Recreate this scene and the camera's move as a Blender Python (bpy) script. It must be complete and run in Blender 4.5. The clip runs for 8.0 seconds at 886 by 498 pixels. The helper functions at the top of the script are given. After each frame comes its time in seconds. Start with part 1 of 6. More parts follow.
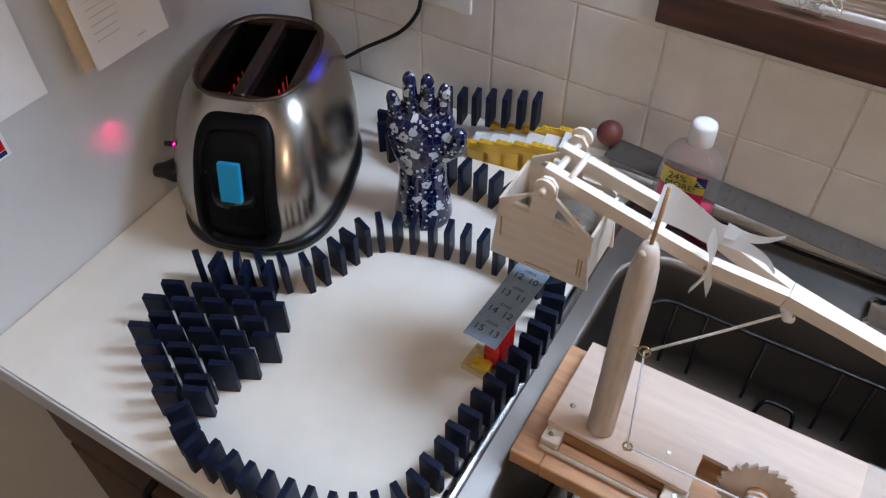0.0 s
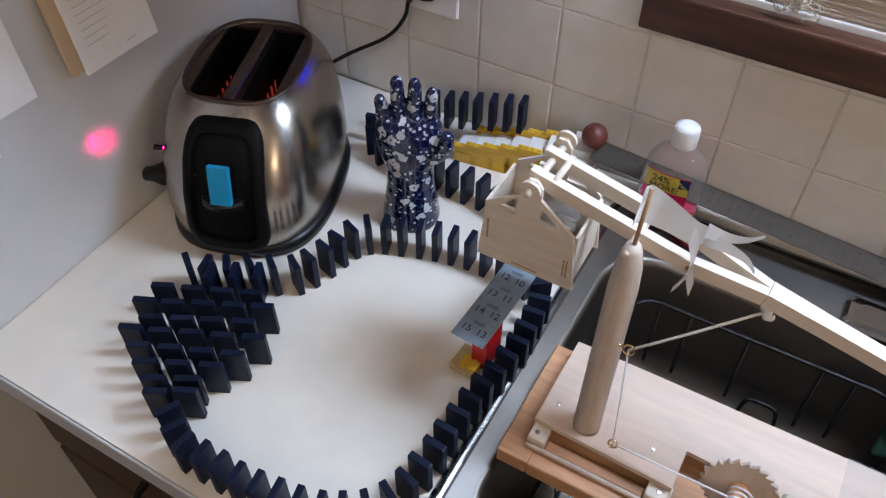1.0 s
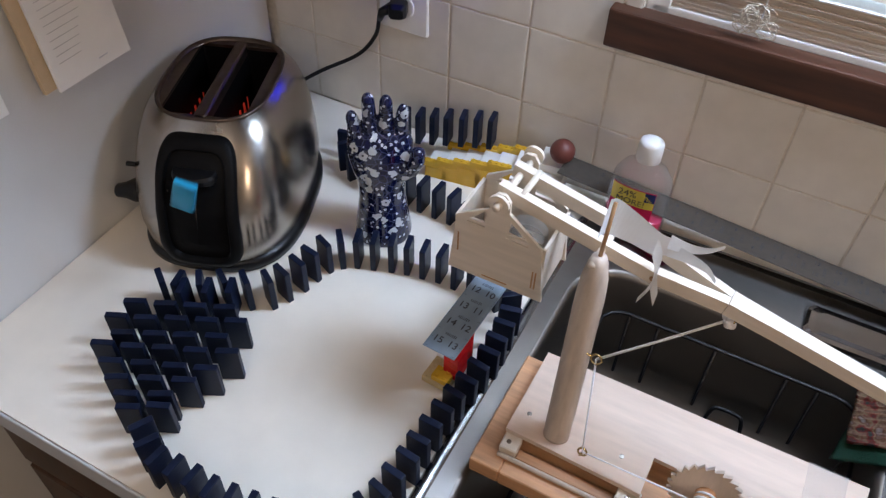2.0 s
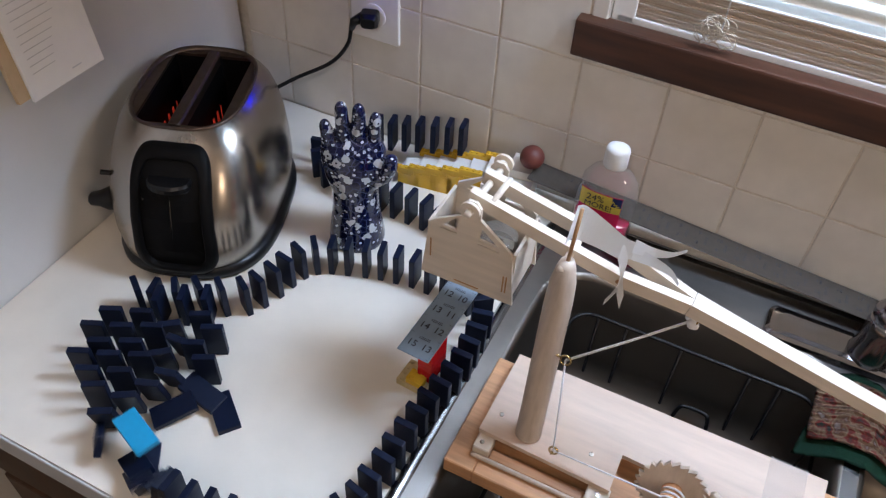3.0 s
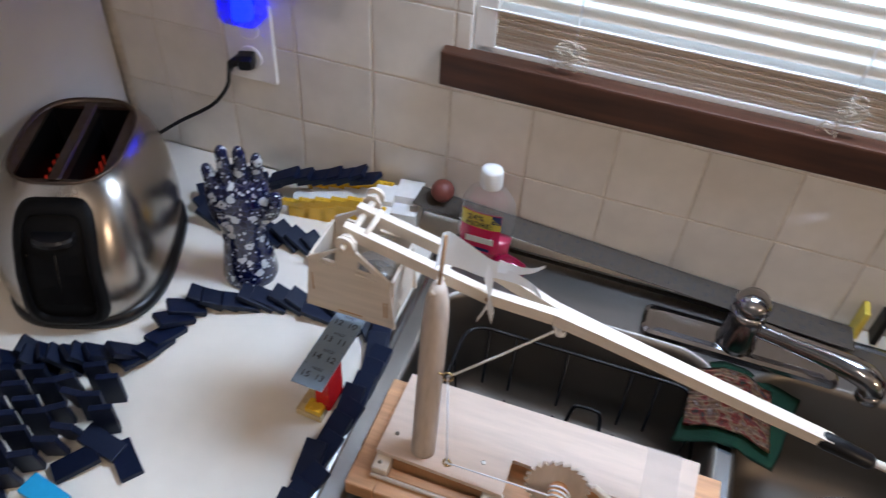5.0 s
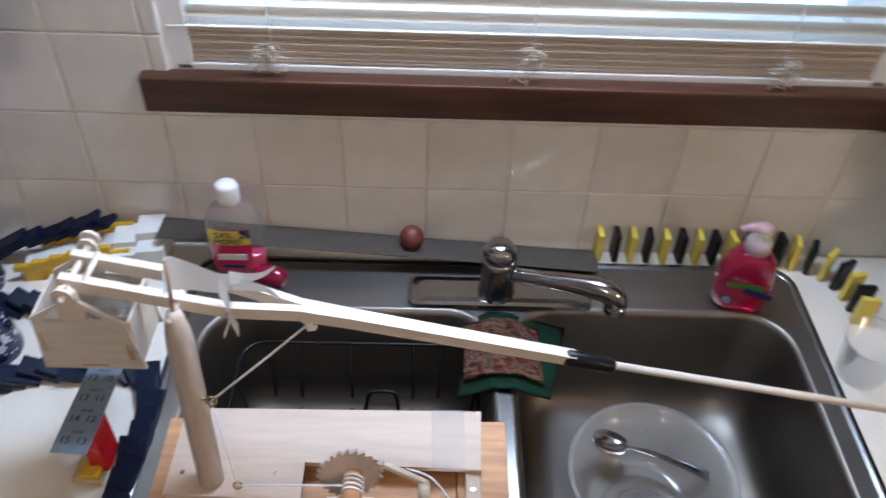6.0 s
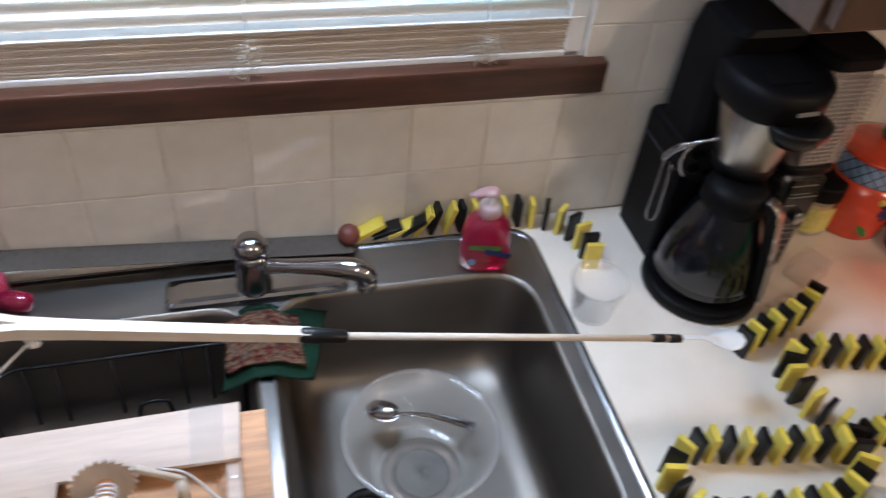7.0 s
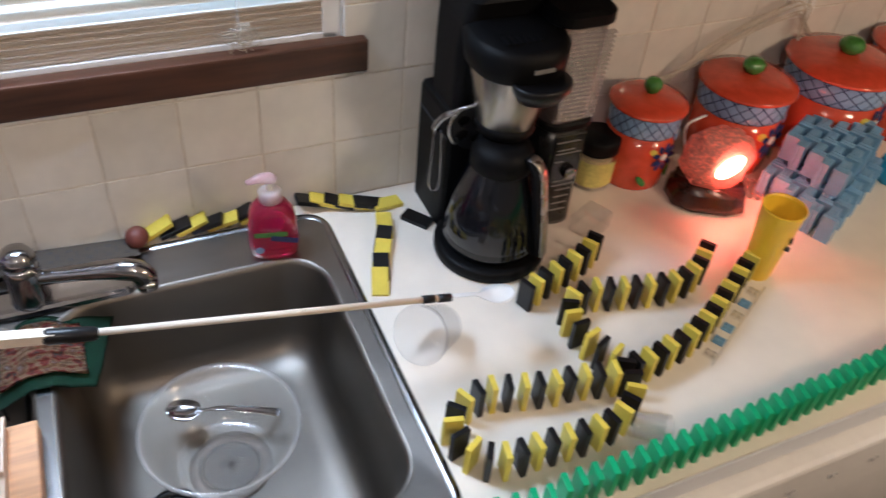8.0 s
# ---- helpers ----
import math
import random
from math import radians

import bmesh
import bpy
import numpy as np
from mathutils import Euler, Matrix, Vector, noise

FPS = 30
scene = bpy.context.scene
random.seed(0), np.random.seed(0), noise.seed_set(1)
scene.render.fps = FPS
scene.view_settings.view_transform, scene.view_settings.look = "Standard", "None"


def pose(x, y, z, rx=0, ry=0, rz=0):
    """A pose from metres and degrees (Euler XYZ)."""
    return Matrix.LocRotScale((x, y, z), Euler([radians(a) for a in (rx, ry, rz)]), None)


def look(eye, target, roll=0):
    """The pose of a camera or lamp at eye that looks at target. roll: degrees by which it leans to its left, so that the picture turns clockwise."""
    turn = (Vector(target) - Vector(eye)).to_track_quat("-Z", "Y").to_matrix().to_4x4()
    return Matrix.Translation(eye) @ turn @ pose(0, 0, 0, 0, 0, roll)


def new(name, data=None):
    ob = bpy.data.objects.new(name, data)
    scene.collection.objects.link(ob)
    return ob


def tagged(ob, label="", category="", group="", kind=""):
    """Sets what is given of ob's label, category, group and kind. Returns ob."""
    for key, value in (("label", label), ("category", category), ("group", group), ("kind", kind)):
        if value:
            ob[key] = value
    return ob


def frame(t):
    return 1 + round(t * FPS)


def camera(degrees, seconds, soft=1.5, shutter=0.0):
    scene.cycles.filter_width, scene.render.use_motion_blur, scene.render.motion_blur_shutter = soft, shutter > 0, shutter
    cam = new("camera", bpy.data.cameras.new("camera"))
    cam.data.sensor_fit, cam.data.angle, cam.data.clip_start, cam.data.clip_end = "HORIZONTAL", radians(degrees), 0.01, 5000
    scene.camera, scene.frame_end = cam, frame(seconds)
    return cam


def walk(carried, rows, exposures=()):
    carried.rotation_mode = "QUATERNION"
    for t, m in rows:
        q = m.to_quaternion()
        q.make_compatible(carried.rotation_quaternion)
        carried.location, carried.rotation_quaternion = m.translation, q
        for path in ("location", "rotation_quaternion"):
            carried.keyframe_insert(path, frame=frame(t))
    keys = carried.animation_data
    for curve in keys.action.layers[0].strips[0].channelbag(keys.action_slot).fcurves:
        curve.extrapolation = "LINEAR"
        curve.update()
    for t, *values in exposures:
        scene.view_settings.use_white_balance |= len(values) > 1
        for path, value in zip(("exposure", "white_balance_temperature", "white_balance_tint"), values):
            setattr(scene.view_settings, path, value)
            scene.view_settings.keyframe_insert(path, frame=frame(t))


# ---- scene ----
cam = camera(58.1, 8.0, soft=1.25, shutter=0.5)
PATH = [
    (0, (0.404, -0.807, 1.619), (-0.285, 0.345, 0.136), -0.4),
    (0.5, (0.409, -0.808, 1.622), (-0.272, 0.354, 0.143), -0.3),
    (1, (0.409, -0.814, 1.626), (-0.258, 0.358, 0.148), 0.3),
    (2.5, (0.42, -0.828, 1.642), (-0.173, 0.426, 0.202), 2.7),
    (3, (0.421, -0.833, 1.65), (-0.144, 0.432, 0.208), 3.4),
    (3.5, (0.419, -0.831, 1.653), (-0.126, 0.444, 0.212), 3.8),
    (4, (0.419, -0.831, 1.662), (-0.077, 0.48, 0.235), 4.6),
    (4.2, (0.423, -0.832, 1.667), (-0.056, 0.489, 0.244), 4.7),
    (5.3, (0.5, -0.833, 1.694), (0.191, 0.562, 0.294), 3.5),
    (5.5, (0.524, -0.829, 1.694), (0.332, 0.593, 0.301), 4.0),
    (6, (0.549, -0.833, 1.693), (0.593, 0.61, 0.309), 2.5),
    (6.5, (0.569, -0.846, 1.698), (0.857, 0.546, 0.292), 3.1),
    (7, (0.655, -0.886, 1.717), (1.104, 0.502, 0.348), 6.1),
    (7.5, (0.749, -0.935, 1.722), (1.305, 0.432, 0.373), 5.1),
    (8, (0.799, -0.972, 1.715), (1.479, 0.345, 0.373), 5.9),
]
walk(cam, [(t, look(eye, target, roll)) for t, eye, target, roll in PATH], exposures=[(0.0, -0.34, 5720, 16), (4.2, -0.28, 5700, 16), (5.5, -0.34, 5650, 16), (6.5, -0.26, 5620, 15), (8.0, 0.05, 5640, 15)])


# ---- light ----
world = bpy.data.worlds.new("world")
scene.world = world
world.use_nodes = True
wn = world.node_tree.nodes
sky = wn.new("ShaderNodeTexSky")
sky.sky_type, sky.sun_disc = "NISHITA", False
sky.sun_elevation, sky.sun_rotation = radians(35), radians(20)
wn["Background"].inputs["Strength"].default_value = 0.12
world.node_tree.links.new(sky.outputs[0], wn["Background"].inputs["Color"])


def area_lamp(name, m, size_x, size_y, watts, colour):
    lamp = bpy.data.lights.new(name, "AREA")
    lamp.shape, lamp.size, lamp.size_y = "RECTANGLE", size_x, size_y
    lamp.energy, lamp.color = watts, colour
    ob = new(name, lamp)
    ob.matrix_basis = m
    return ob


# daylight in the window's opening, and the room's ceiling light behind the camera
area_lamp("window_daylight", look((0.62, -0.012, 1.80), (0.15, -0.85, 0.80)), 0.40, 0.42, 27.0, (0.74, 0.88, 1.0))
bulb = bpy.data.lights.new("ceiling_bulb", "POINT")
bulb.energy, bulb.color, bulb.shadow_soft_size = 19, (1.0, 0.80, 0.58), 0.05
new("ceiling_bulb", bulb).location = (0.48, -1.68, 2.28)
bulb_b = bpy.data.lights.new("stove_bulb", "POINT")
bulb_b.energy, bulb_b.color, bulb_b.shadow_soft_size = 30, (1.0, 0.73, 0.44), 0.10
new("stove_bulb", bulb_b).location = (2.12, -1.42, 1.80)

# ---- materials ----


def mat(name, colour, rough=0.5, metal=0.0, vary=0.12, scale=30.0, bump=0.0, bump_scale=None, stretch=(1, 1, 1),
        second=None, coat=0.0, jitter=0.0, spec=0.5):
    """A surface with broad stains and fine grain in colour, gloss and relief, at real size."""
    m = bpy.data.materials.new(name)
    m.use_nodes = True
    nt = m.node_tree
    n, l = nt.nodes, nt.links
    b = n["Principled BSDF"]
    b.inputs["Metallic"].default_value = metal
    b.inputs["Coat Weight"].default_value = coat
    b.inputs["Specular IOR Level"].default_value = spec
    tc = n.new("ShaderNodeTexCoord")
    mp = n.new("ShaderNodeMapping")
    mp.inputs["Scale"].default_value = stretch
    l.new(tc.outputs["Object"], mp.inputs["Vector"])
    big = n.new("ShaderNodeTexNoise")
    big.inputs["Scale"].default_value, big.inputs["Detail"].default_value = scale * 0.25, 3
    fine = n.new("ShaderNodeTexNoise")
    fine.inputs["Scale"].default_value, fine.inputs["Detail"].default_value = scale * 3, 6
    for t in (big, fine):
        l.new(mp.outputs[0], t.inputs["Vector"])
    mix = n.new("ShaderNodeMath")
    mix.operation = "MULTIPLY_ADD"
    l.new(fine.outputs["Fac"], mix.inputs[0])
    mix.inputs[1].default_value = 0.45
    half = n.new("ShaderNodeMath")
    half.operation = "MULTIPLY"
    half.inputs[1].default_value = 0.55
    l.new(big.outputs["Fac"], half.inputs[0])
    l.new(half.outputs[0], mix.inputs[2])
    ramp = n.new("ShaderNodeValToRGB")
    c0 = second or tuple(max(0.0, c * (1 - vary * 1.6)) for c in colour)
    c1 = tuple(min(1.0, c * (1 + vary)) for c in colour)
    ramp.color_ramp.elements[0].position, ramp.color_ramp.elements[1].position = 0.32, 0.66
    ramp.color_ramp.elements[0].color, ramp.color_ramp.elements[1].color = (*c0, 1), (*c1, 1)
    l.new(mix.outputs[0], ramp.inputs[0])
    out = ramp.outputs[0]
    if jitter:
        info = n.new("ShaderNodeObjectInfo")
        mr = n.new("ShaderNodeMapRange")
        mr.inputs["To Min"].default_value, mr.inputs["To Max"].default_value = 1 - jitter, 1 + jitter
        l.new(info.outputs["Random"], mr.inputs["Value"])
        hs = n.new("ShaderNodeHueSaturation")
        l.new(mr.outputs[0], hs.inputs["Value"])
        l.new(out, hs.inputs["Color"])
        out = hs.outputs[0]
    l.new(out, b.inputs["Base Color"])
    rr = n.new("ShaderNodeMapRange")
    rr.inputs["To Min"].default_value, rr.inputs["To Max"].default_value = max(0.02, rough * 0.8), min(1, rough * 1.25)
    l.new(mix.outputs[0], rr.inputs["Value"])
    l.new(rr.outputs[0], b.inputs["Roughness"])
    if bump:
        bt = n.new("ShaderNodeTexNoise")
        bt.inputs["Scale"].default_value, bt.inputs["Detail"].default_value = bump_scale or scale * 4, 4
        l.new(mp.outputs[0], bt.inputs["Vector"])
        bn = n.new("ShaderNodeBump")
        bn.inputs["Strength"].default_value, bn.inputs["Distance"].default_value = bump, 0.002
        l.new(bt.outputs["Fac"], bn.inputs["Height"])
        l.new(bn.outputs[0], b.inputs["Normal"])
    return m


def glass(name, colour=(1, 1, 1), rough=0.03, ior=1.45, alpha=0.25, shine=0.5):
    """Thin clear plastic or glass: mostly see-through, with a gloss on top."""
    m = bpy.data.materials.new(name)
    m.use_nodes = True
    b = m.node_tree.nodes["Principled BSDF"]
    b.inputs["Base Color"].default_value = (*colour, 1)
    b.inputs["Roughness"].default_value = rough
    b.inputs["IOR"].default_value = ior
    b.inputs["Alpha"].default_value = alpha
    n, l = m.node_tree.nodes, m.node_tree.links
    gloss, edge, both = n.new("ShaderNodeBsdfGlossy"), n.new("ShaderNodeLayerWeight"), n.new("ShaderNodeMixShader")
    gloss.inputs["Roughness"].default_value = rough
    edge.inputs["Blend"].default_value = 0.25
    less = n.new("ShaderNodeMapRange")
    less.inputs["To Min"].default_value, less.inputs["To Max"].default_value = 0.03, shine
    l.new(edge.outputs["Facing"], less.inputs["Value"])
    l.new(less.outputs[0], both.inputs[0])
    l.new(b.outputs[0], both.inputs[1])
    l.new(gloss.outputs[0], both.inputs[2])
    l.new(both.outputs[0], n["Material Output"].inputs["Surface"])
    return m


def glow(name, colour, strength):
    m = bpy.data.materials.new(name)
    m.use_nodes = True
    b = m.node_tree.nodes["Principled BSDF"]
    b.inputs["Base Color"].default_value = (*colour, 1)
    b.inputs["Emission Color"].default_value = (*colour, 1)
    b.inputs["Emission Strength"].default_value = strength
    return m


M_TILE = mat("glazed_tile", (0.72, 0.68, 0.62), 0.13, vary=0.07, scale=9, bump=0.10, bump_scale=22, jitter=0.06)
M_GROUT = mat("grout", (0.66, 0.60, 0.52), 0.9, vary=0.14, scale=40, bump=0.3)
M_PAINT = mat("wall_paint", (0.36, 0.32, 0.27), 0.7, vary=0.05, scale=8, bump=0.1, bump_scale=300)
M_FRIDGE = mat("enamel_panel", (0.63, 0.63, 0.63), 0.38, vary=0.03, scale=6, bump=0.12, bump_scale=420)
M_CEIL = mat("ceiling_paint", (0.55, 0.52, 0.48), 0.8, vary=0.04, scale=6)
M_COUNTER = mat("laminate", (0.81, 0.75, 0.655), 0.33, vary=0.05, scale=7, bump=0.03, bump_scale=500)
M_EDGE = mat("laminate_edge", (0.60, 0.62, 0.66), 0.35, vary=0.05, scale=10)
M_CABINET = mat("dark_wood", (0.075, 0.038, 0.022), 0.45, vary=0.35, scale=18, stretch=(1, 1, 0.15), bump=0.1)
M_SILL = mat("stained_wood", (0.090, 0.034, 0.017), 0.42, vary=0.4, scale=26, stretch=(0.12, 1, 1), bump=0.15)
M_STEEL = mat("brushed_steel", (0.52, 0.50, 0.47), 0.27, 1.0, vary=0.10, scale=20, stretch=(0.2, 1, 1), bump=0.05, bump_scale=90)
# the sink's steel for the bowls, their dim reflections put into a darker colour
M_SINK = mat("sink_steel_dim", (0.195, 0.174, 0.150), 0.44, 1.0, vary=0.06, scale=8, stretch=(0.3, 1, 1), bump=0.02, bump_scale=240)
M_BRONZE = mat("browned_steel", (0.14, 0.105, 0.085), 0.38, 0.9, vary=0.2, scale=30)
M_TOAST = mat("toaster_steel", (0.41, 0.375, 0.335), 0.25, 1.0, vary=0.035, scale=26, stretch=(1, 1, 0.04))
brushed = M_TOAST.node_tree.nodes["Principled BSDF"]
brushed.inputs["Anisotropic"].default_value, brushed.inputs["Anisotropic Rotation"].default_value = 0.5, 0.25
grain = M_TOAST.node_tree.nodes.new("ShaderNodeTangent")
grain.direction_type, grain.axis = "RADIAL", "Z"
M_TOAST.node_tree.links.new(grain.outputs[0], brushed.inputs["Tangent"])
M_CHROME = mat("chrome", (0.40, 0.40, 0.42), 0.15, 1.0, vary=0.05, scale=10)
M_BLACK = mat("black_plastic", (0.006, 0.006, 0.007), 0.34, vary=0.2, scale=40, bump=0.05, spec=0.3)
M_MATTE = mat("matte_black_plastic", (0.0035, 0.0035, 0.004), 0.5, vary=0.15, scale=50, bump=0.06, bump_scale=500, spec=0.12)
# the same steel in lighter copies, for the brighter-lit deck and rim
M_DECK = mat("sink_deck_steel_lit", (0.225, 0.207, 0.188), 0.36, 1.0, vary=0.08, scale=12, stretch=(0.3, 1, 1), bump=0.02, bump_scale=240)
M_RIM = mat("sink_rim_steel", (0.25, 0.25, 0.255), 0.24, 1.0, vary=0.08, scale=20, bump=0.02)
M_BLACK_GLOSS = mat("black_gloss", (0.012, 0.012, 0.013), 0.12, vary=0.2, scale=20)
M_NAVY = mat("navy_domino", (0.0040, 0.0078, 0.025), 0.45, vary=0.18, scale=60, bump=0.05, jitter=0.18, spec=0.22)
M_DBLACK = mat("black_domino", (0.005, 0.005, 0.006), 0.4, vary=0.18, scale=60, bump=0.05, jitter=0.15, spec=0.35)
M_DYELLOW = mat("yellow_domino", (0.70, 0.56, 0.075), 0.4, vary=0.06, scale=60, bump=0.05, jitter=0.06)
M_DGREEN = mat("green_domino", (0.012, 0.36, 0.15), 0.4, vary=0.08, scale=60, bump=0.05, jitter=0.08)
M_DBLUE = mat("pale_blue_domino", (0.19, 0.39, 0.62), 0.42, vary=0.08, scale=60, bump=0.05, jitter=0.10)
M_DCYAN = mat("bright_blue_domino", (0.02, 0.30, 0.56), 0.4, vary=0.06, scale=60)
M_PINE = mat("pine", (0.54, 0.29, 0.14), 0.55, vary=0.30, scale=44, stretch=(0.10, 1, 1), bump=0.12)
M_PLY = mat("pale_ply", (0.59, 0.46, 0.365), 0.55, vary=0.12, scale=36, stretch=(0.12, 1, 1), bump=0.08)
M_BASS = mat("basswood", (0.66, 0.575, 0.475), 0.5, vary=0.11, scale=40, stretch=(0.1, 1, 1), bump=0.06)
M_DOWEL = mat("dowel_wood", (0.52, 0.43, 0.35), 0.5, vary=0.20, scale=40, stretch=(1, 1, 0.08), bump=0.08)
M_BROWNED = mat("burnt_edge", (0.36, 0.20, 0.09), 0.6, vary=0.2, scale=30)
M_WHITE = mat("white_plastic", (0.78, 0.77, 0.75), 0.3, vary=0.04, scale=20)
M_STRING = mat("string", (0.74, 0.74, 0.76), 0.85, vary=0.1, scale=120, bump=0.5, bump_scale=900)
M_PAPER = mat("paper", (0.86, 0.86, 0.86), 0.8, vary=0.03, scale=14, bump=0.1)
M_TAN = mat("tan_card", (0.55, 0.42, 0.27), 0.8, vary=0.08, scale=20)
M_INK = mat("ink", (0.03, 0.03, 0.04), 0.6, vary=0.2, scale=30)
M_LEGO_Y = mat("yellow_brick", (0.68, 0.42, 0.025), 0.25, vary=0.05, scale=30)
M_LEGO_W = mat("white_brick", (0.76, 0.74, 0.70), 0.25, vary=0.04, scale=30)
M_LEGO_R = mat("red_brick", (0.55, 0.012, 0.015), 0.25, vary=0.06, scale=30)
M_LEGO_T = mat("tan_brick", (0.58, 0.45, 0.22), 0.3, vary=0.05, scale=30)
M_BALL = mat("rubber_ball", (0.13, 0.032, 0.022), 0.5, vary=0.2, scale=60, bump=0.1)
M_BRASS = mat("brass", (0.60, 0.44, 0.20), 0.25, 1.0, vary=0.1, scale=30)
# hardly metallic: the window's blue-grey reflection is put into the base colour
M_RULER = mat("ruler_steel", (0.26, 0.335, 0.41), 0.42, 0.25, vary=0.08, scale=40, stretch=(0.2, 1, 1))
M_RULER_DARK = mat("worn_ruler_steel", (0.080, 0.066, 0.053), 0.62, 0.1, vary=0.15, scale=40, spec=0.2)
M_BLIND = mat("blind_slat", (0.74, 0.66, 0.57), 0.45, vary=0.04, scale=12)
thin_slat = M_BLIND.node_tree
through_light, slat_mix = thin_slat.nodes.new("ShaderNodeBsdfTranslucent"), thin_slat.nodes.new("ShaderNodeMixShader")
through_light.inputs["Color"].default_value, slat_mix.inputs[0].default_value = (0.80, 0.72, 0.62, 1), 0.5
thin_slat.links.new(thin_slat.nodes["Principled BSDF"].outputs[0], slat_mix.inputs[1])
thin_slat.links.new(through_light.outputs[0], slat_mix.inputs[2])
thin_slat.links.new(slat_mix.outputs[0], thin_slat.nodes["Material Output"].inputs["Surface"])
# darker slat tone: the dim gaps of the stack put into colour
M_BLIND_GAPS = mat("slat_gap_tone", (0.60, 0.50, 0.41), 0.6, vary=0.15, scale=30)
M_PINK = mat("pink_soap", (0.62, 0.02, 0.10), 0.12, vary=0.06, scale=14, coat=0.4)
M_CLEAR = glass("clear_plastic", (0.80, 0.80, 0.82), 0.05, 1.42, 0.085)
M_CUP = glass("frosted_plastic", (0.62, 0.59, 0.54), 0.16, 1.35, 0.13, 0.22)
M_CARAFE = glass("smoked_glass", (0.005, 0.006, 0.009), 0.06, 1.36, 0.93, 0.16)
M_ORANGE = mat("orange_glaze", (0.62, 0.07, 0.03), 0.14, vary=0.14, scale=24, coat=0.3)
M_BAND = mat("blue_glaze", (0.19, 0.30, 0.55), 0.16, vary=0.2, scale=60)
M_LIDGREEN = mat("green_glaze", (0.055, 0.20, 0.035), 0.12, vary=0.2, scale=50, coat=0.4)
M_NAVY_GLAZE = mat("navy_glaze", (0.02, 0.03, 0.13), 0.15, vary=0.2, scale=50)
M_GREENCLOTH = mat("green_scrubber", (0.006, 0.050, 0.024), 0.95, vary=0.3, scale=120, bump=0.8, bump_scale=700)
M_YCUP = mat("yellow_cup_plastic", (0.88, 0.58, 0.025), 0.3, vary=0.04, scale=20)
M_DARKBASE = mat("lamp_base_wood", (0.045, 0.014, 0.010), 0.25, vary=0.3, scale=30, coat=0.3)

# ---- building helpers ----


def part(name, bm, material, parent=None, label="", smooth=False):
    me = bpy.data.meshes.new(name)
    bm.to_mesh(me)
    bm.free()
    for m in (material if isinstance(material, (list, tuple)) else [material]):
        me.materials.append(m)
    if smooth:
        for p in me.polygons:
            p.use_smooth = True
    ob = new(name, me)
    if parent:
        ob.parent = parent
    if label:
        ob["label"] = label
    return ob


def thing(name, label, category, m=None, group="", kind=""):
    ob = new(name)
    ob.empty_display_size = 0.02
    if m is not None:
        ob.matrix_basis = m
    return tagged(ob, label, category, group, kind)


def box(x0, x1, y0, y1, z0, z1, bevel=0.0, seg=2, bm=None, m=None):
    bm = bm or bmesh.new()
    t = Matrix.Translation(((x0 + x1) / 2, (y0 + y1) / 2, (z0 + z1) / 2)) @ Matrix.Diagonal((x1 - x0, y1 - y0, z1 - z0, 1))
    if m is not None:
        t = m @ t
    vs = bmesh.ops.create_cube(bm, size=1, matrix=t)["verts"]
    if bevel:
        es = {e for v in vs for e in v.link_edges}
        bmesh.ops.bevel(bm, geom=list(es), offset=bevel, segments=seg, affect="EDGES", profile=0.6)
    return bm


def rings(loops, close_first=True, close_last=True, bm=None, wrap=False):
    """A skin over loops of points, each with the same number of points."""
    bm = bm or bmesh.new()
    vs = [[bm.verts.new(p) for p in loop] for loop in loops]
    n = len(vs[0])
    pairs = list(zip(vs, vs[1:])) + ([(vs[-1], vs[0])] if wrap else [])
    for a, b in pairs:
        for i in range(n):
            j = (i + 1) % n
            bm.faces.new((a[i], a[j], b[j], b[i]))
    if not wrap:
        if close_first:
            bm.faces.new(vs[0][::-1])
        if close_last:
            bm.faces.new(vs[-1])
    bmesh.ops.recalc_face_normals(bm, faces=bm.faces)
    return bm


def lathe(profile, n=32, bm=None, close=(True, True), m=None):
    """profile: (radius, height) pairs from the bottom up."""
    loops = []
    for r, h in profile:
        loop = [Vector((r * math.cos(2 * math.pi * i / n), r * math.sin(2 * math.pi * i / n), h)) for i in range(n)]
        loops.append([m @ p for p in loop] if m is not None else loop)
    return rings(loops, close[0], close[1], bm)


def tube(points, r, n=10, bm=None, cap=True):
    """A round bar along points; r is one radius or one for each point."""
    pts = [Vector(p) for p in points]
    rs = r if isinstance(r, (list, tuple)) else [r] * len(pts)
    loops, side = [], None
    for i, p in enumerate(pts):
        d = (pts[min(i + 1, len(pts) - 1)] - pts[max(i - 1, 0)]).normalized()
        if side is None:
            side = d.orthogonal().normalized()
        side = (side - d * side.dot(d)).normalized()
        up = d.cross(side)
        loops.append([p + rs[i] * (math.cos(a) * side + math.sin(a) * up) for a in (2 * math.pi * k / n for k in range(n))])
    return rings(loops, cap, cap, bm)


def spline(points, steps=8):
    """Points along a smooth curve through the given ones."""
    p = [Vector(q) for q in points]
    p = [2 * p[0] - p[1]] + p + [2 * p[-1] - p[-2]]
    out = []
    for i in range(1, len(p) - 2):
        for k in range(steps):
            t = k / steps
            a, b, c, d = p[i - 1], p[i], p[i + 1], p[i + 2]
            out.append(0.5 * (2 * b + (c - a) * t + (2 * a - 5 * b + 4 * c - d) * t * t + (3 * b - a - 3 * c + d) * t ** 3))
    out.append(p[-2])
    return out


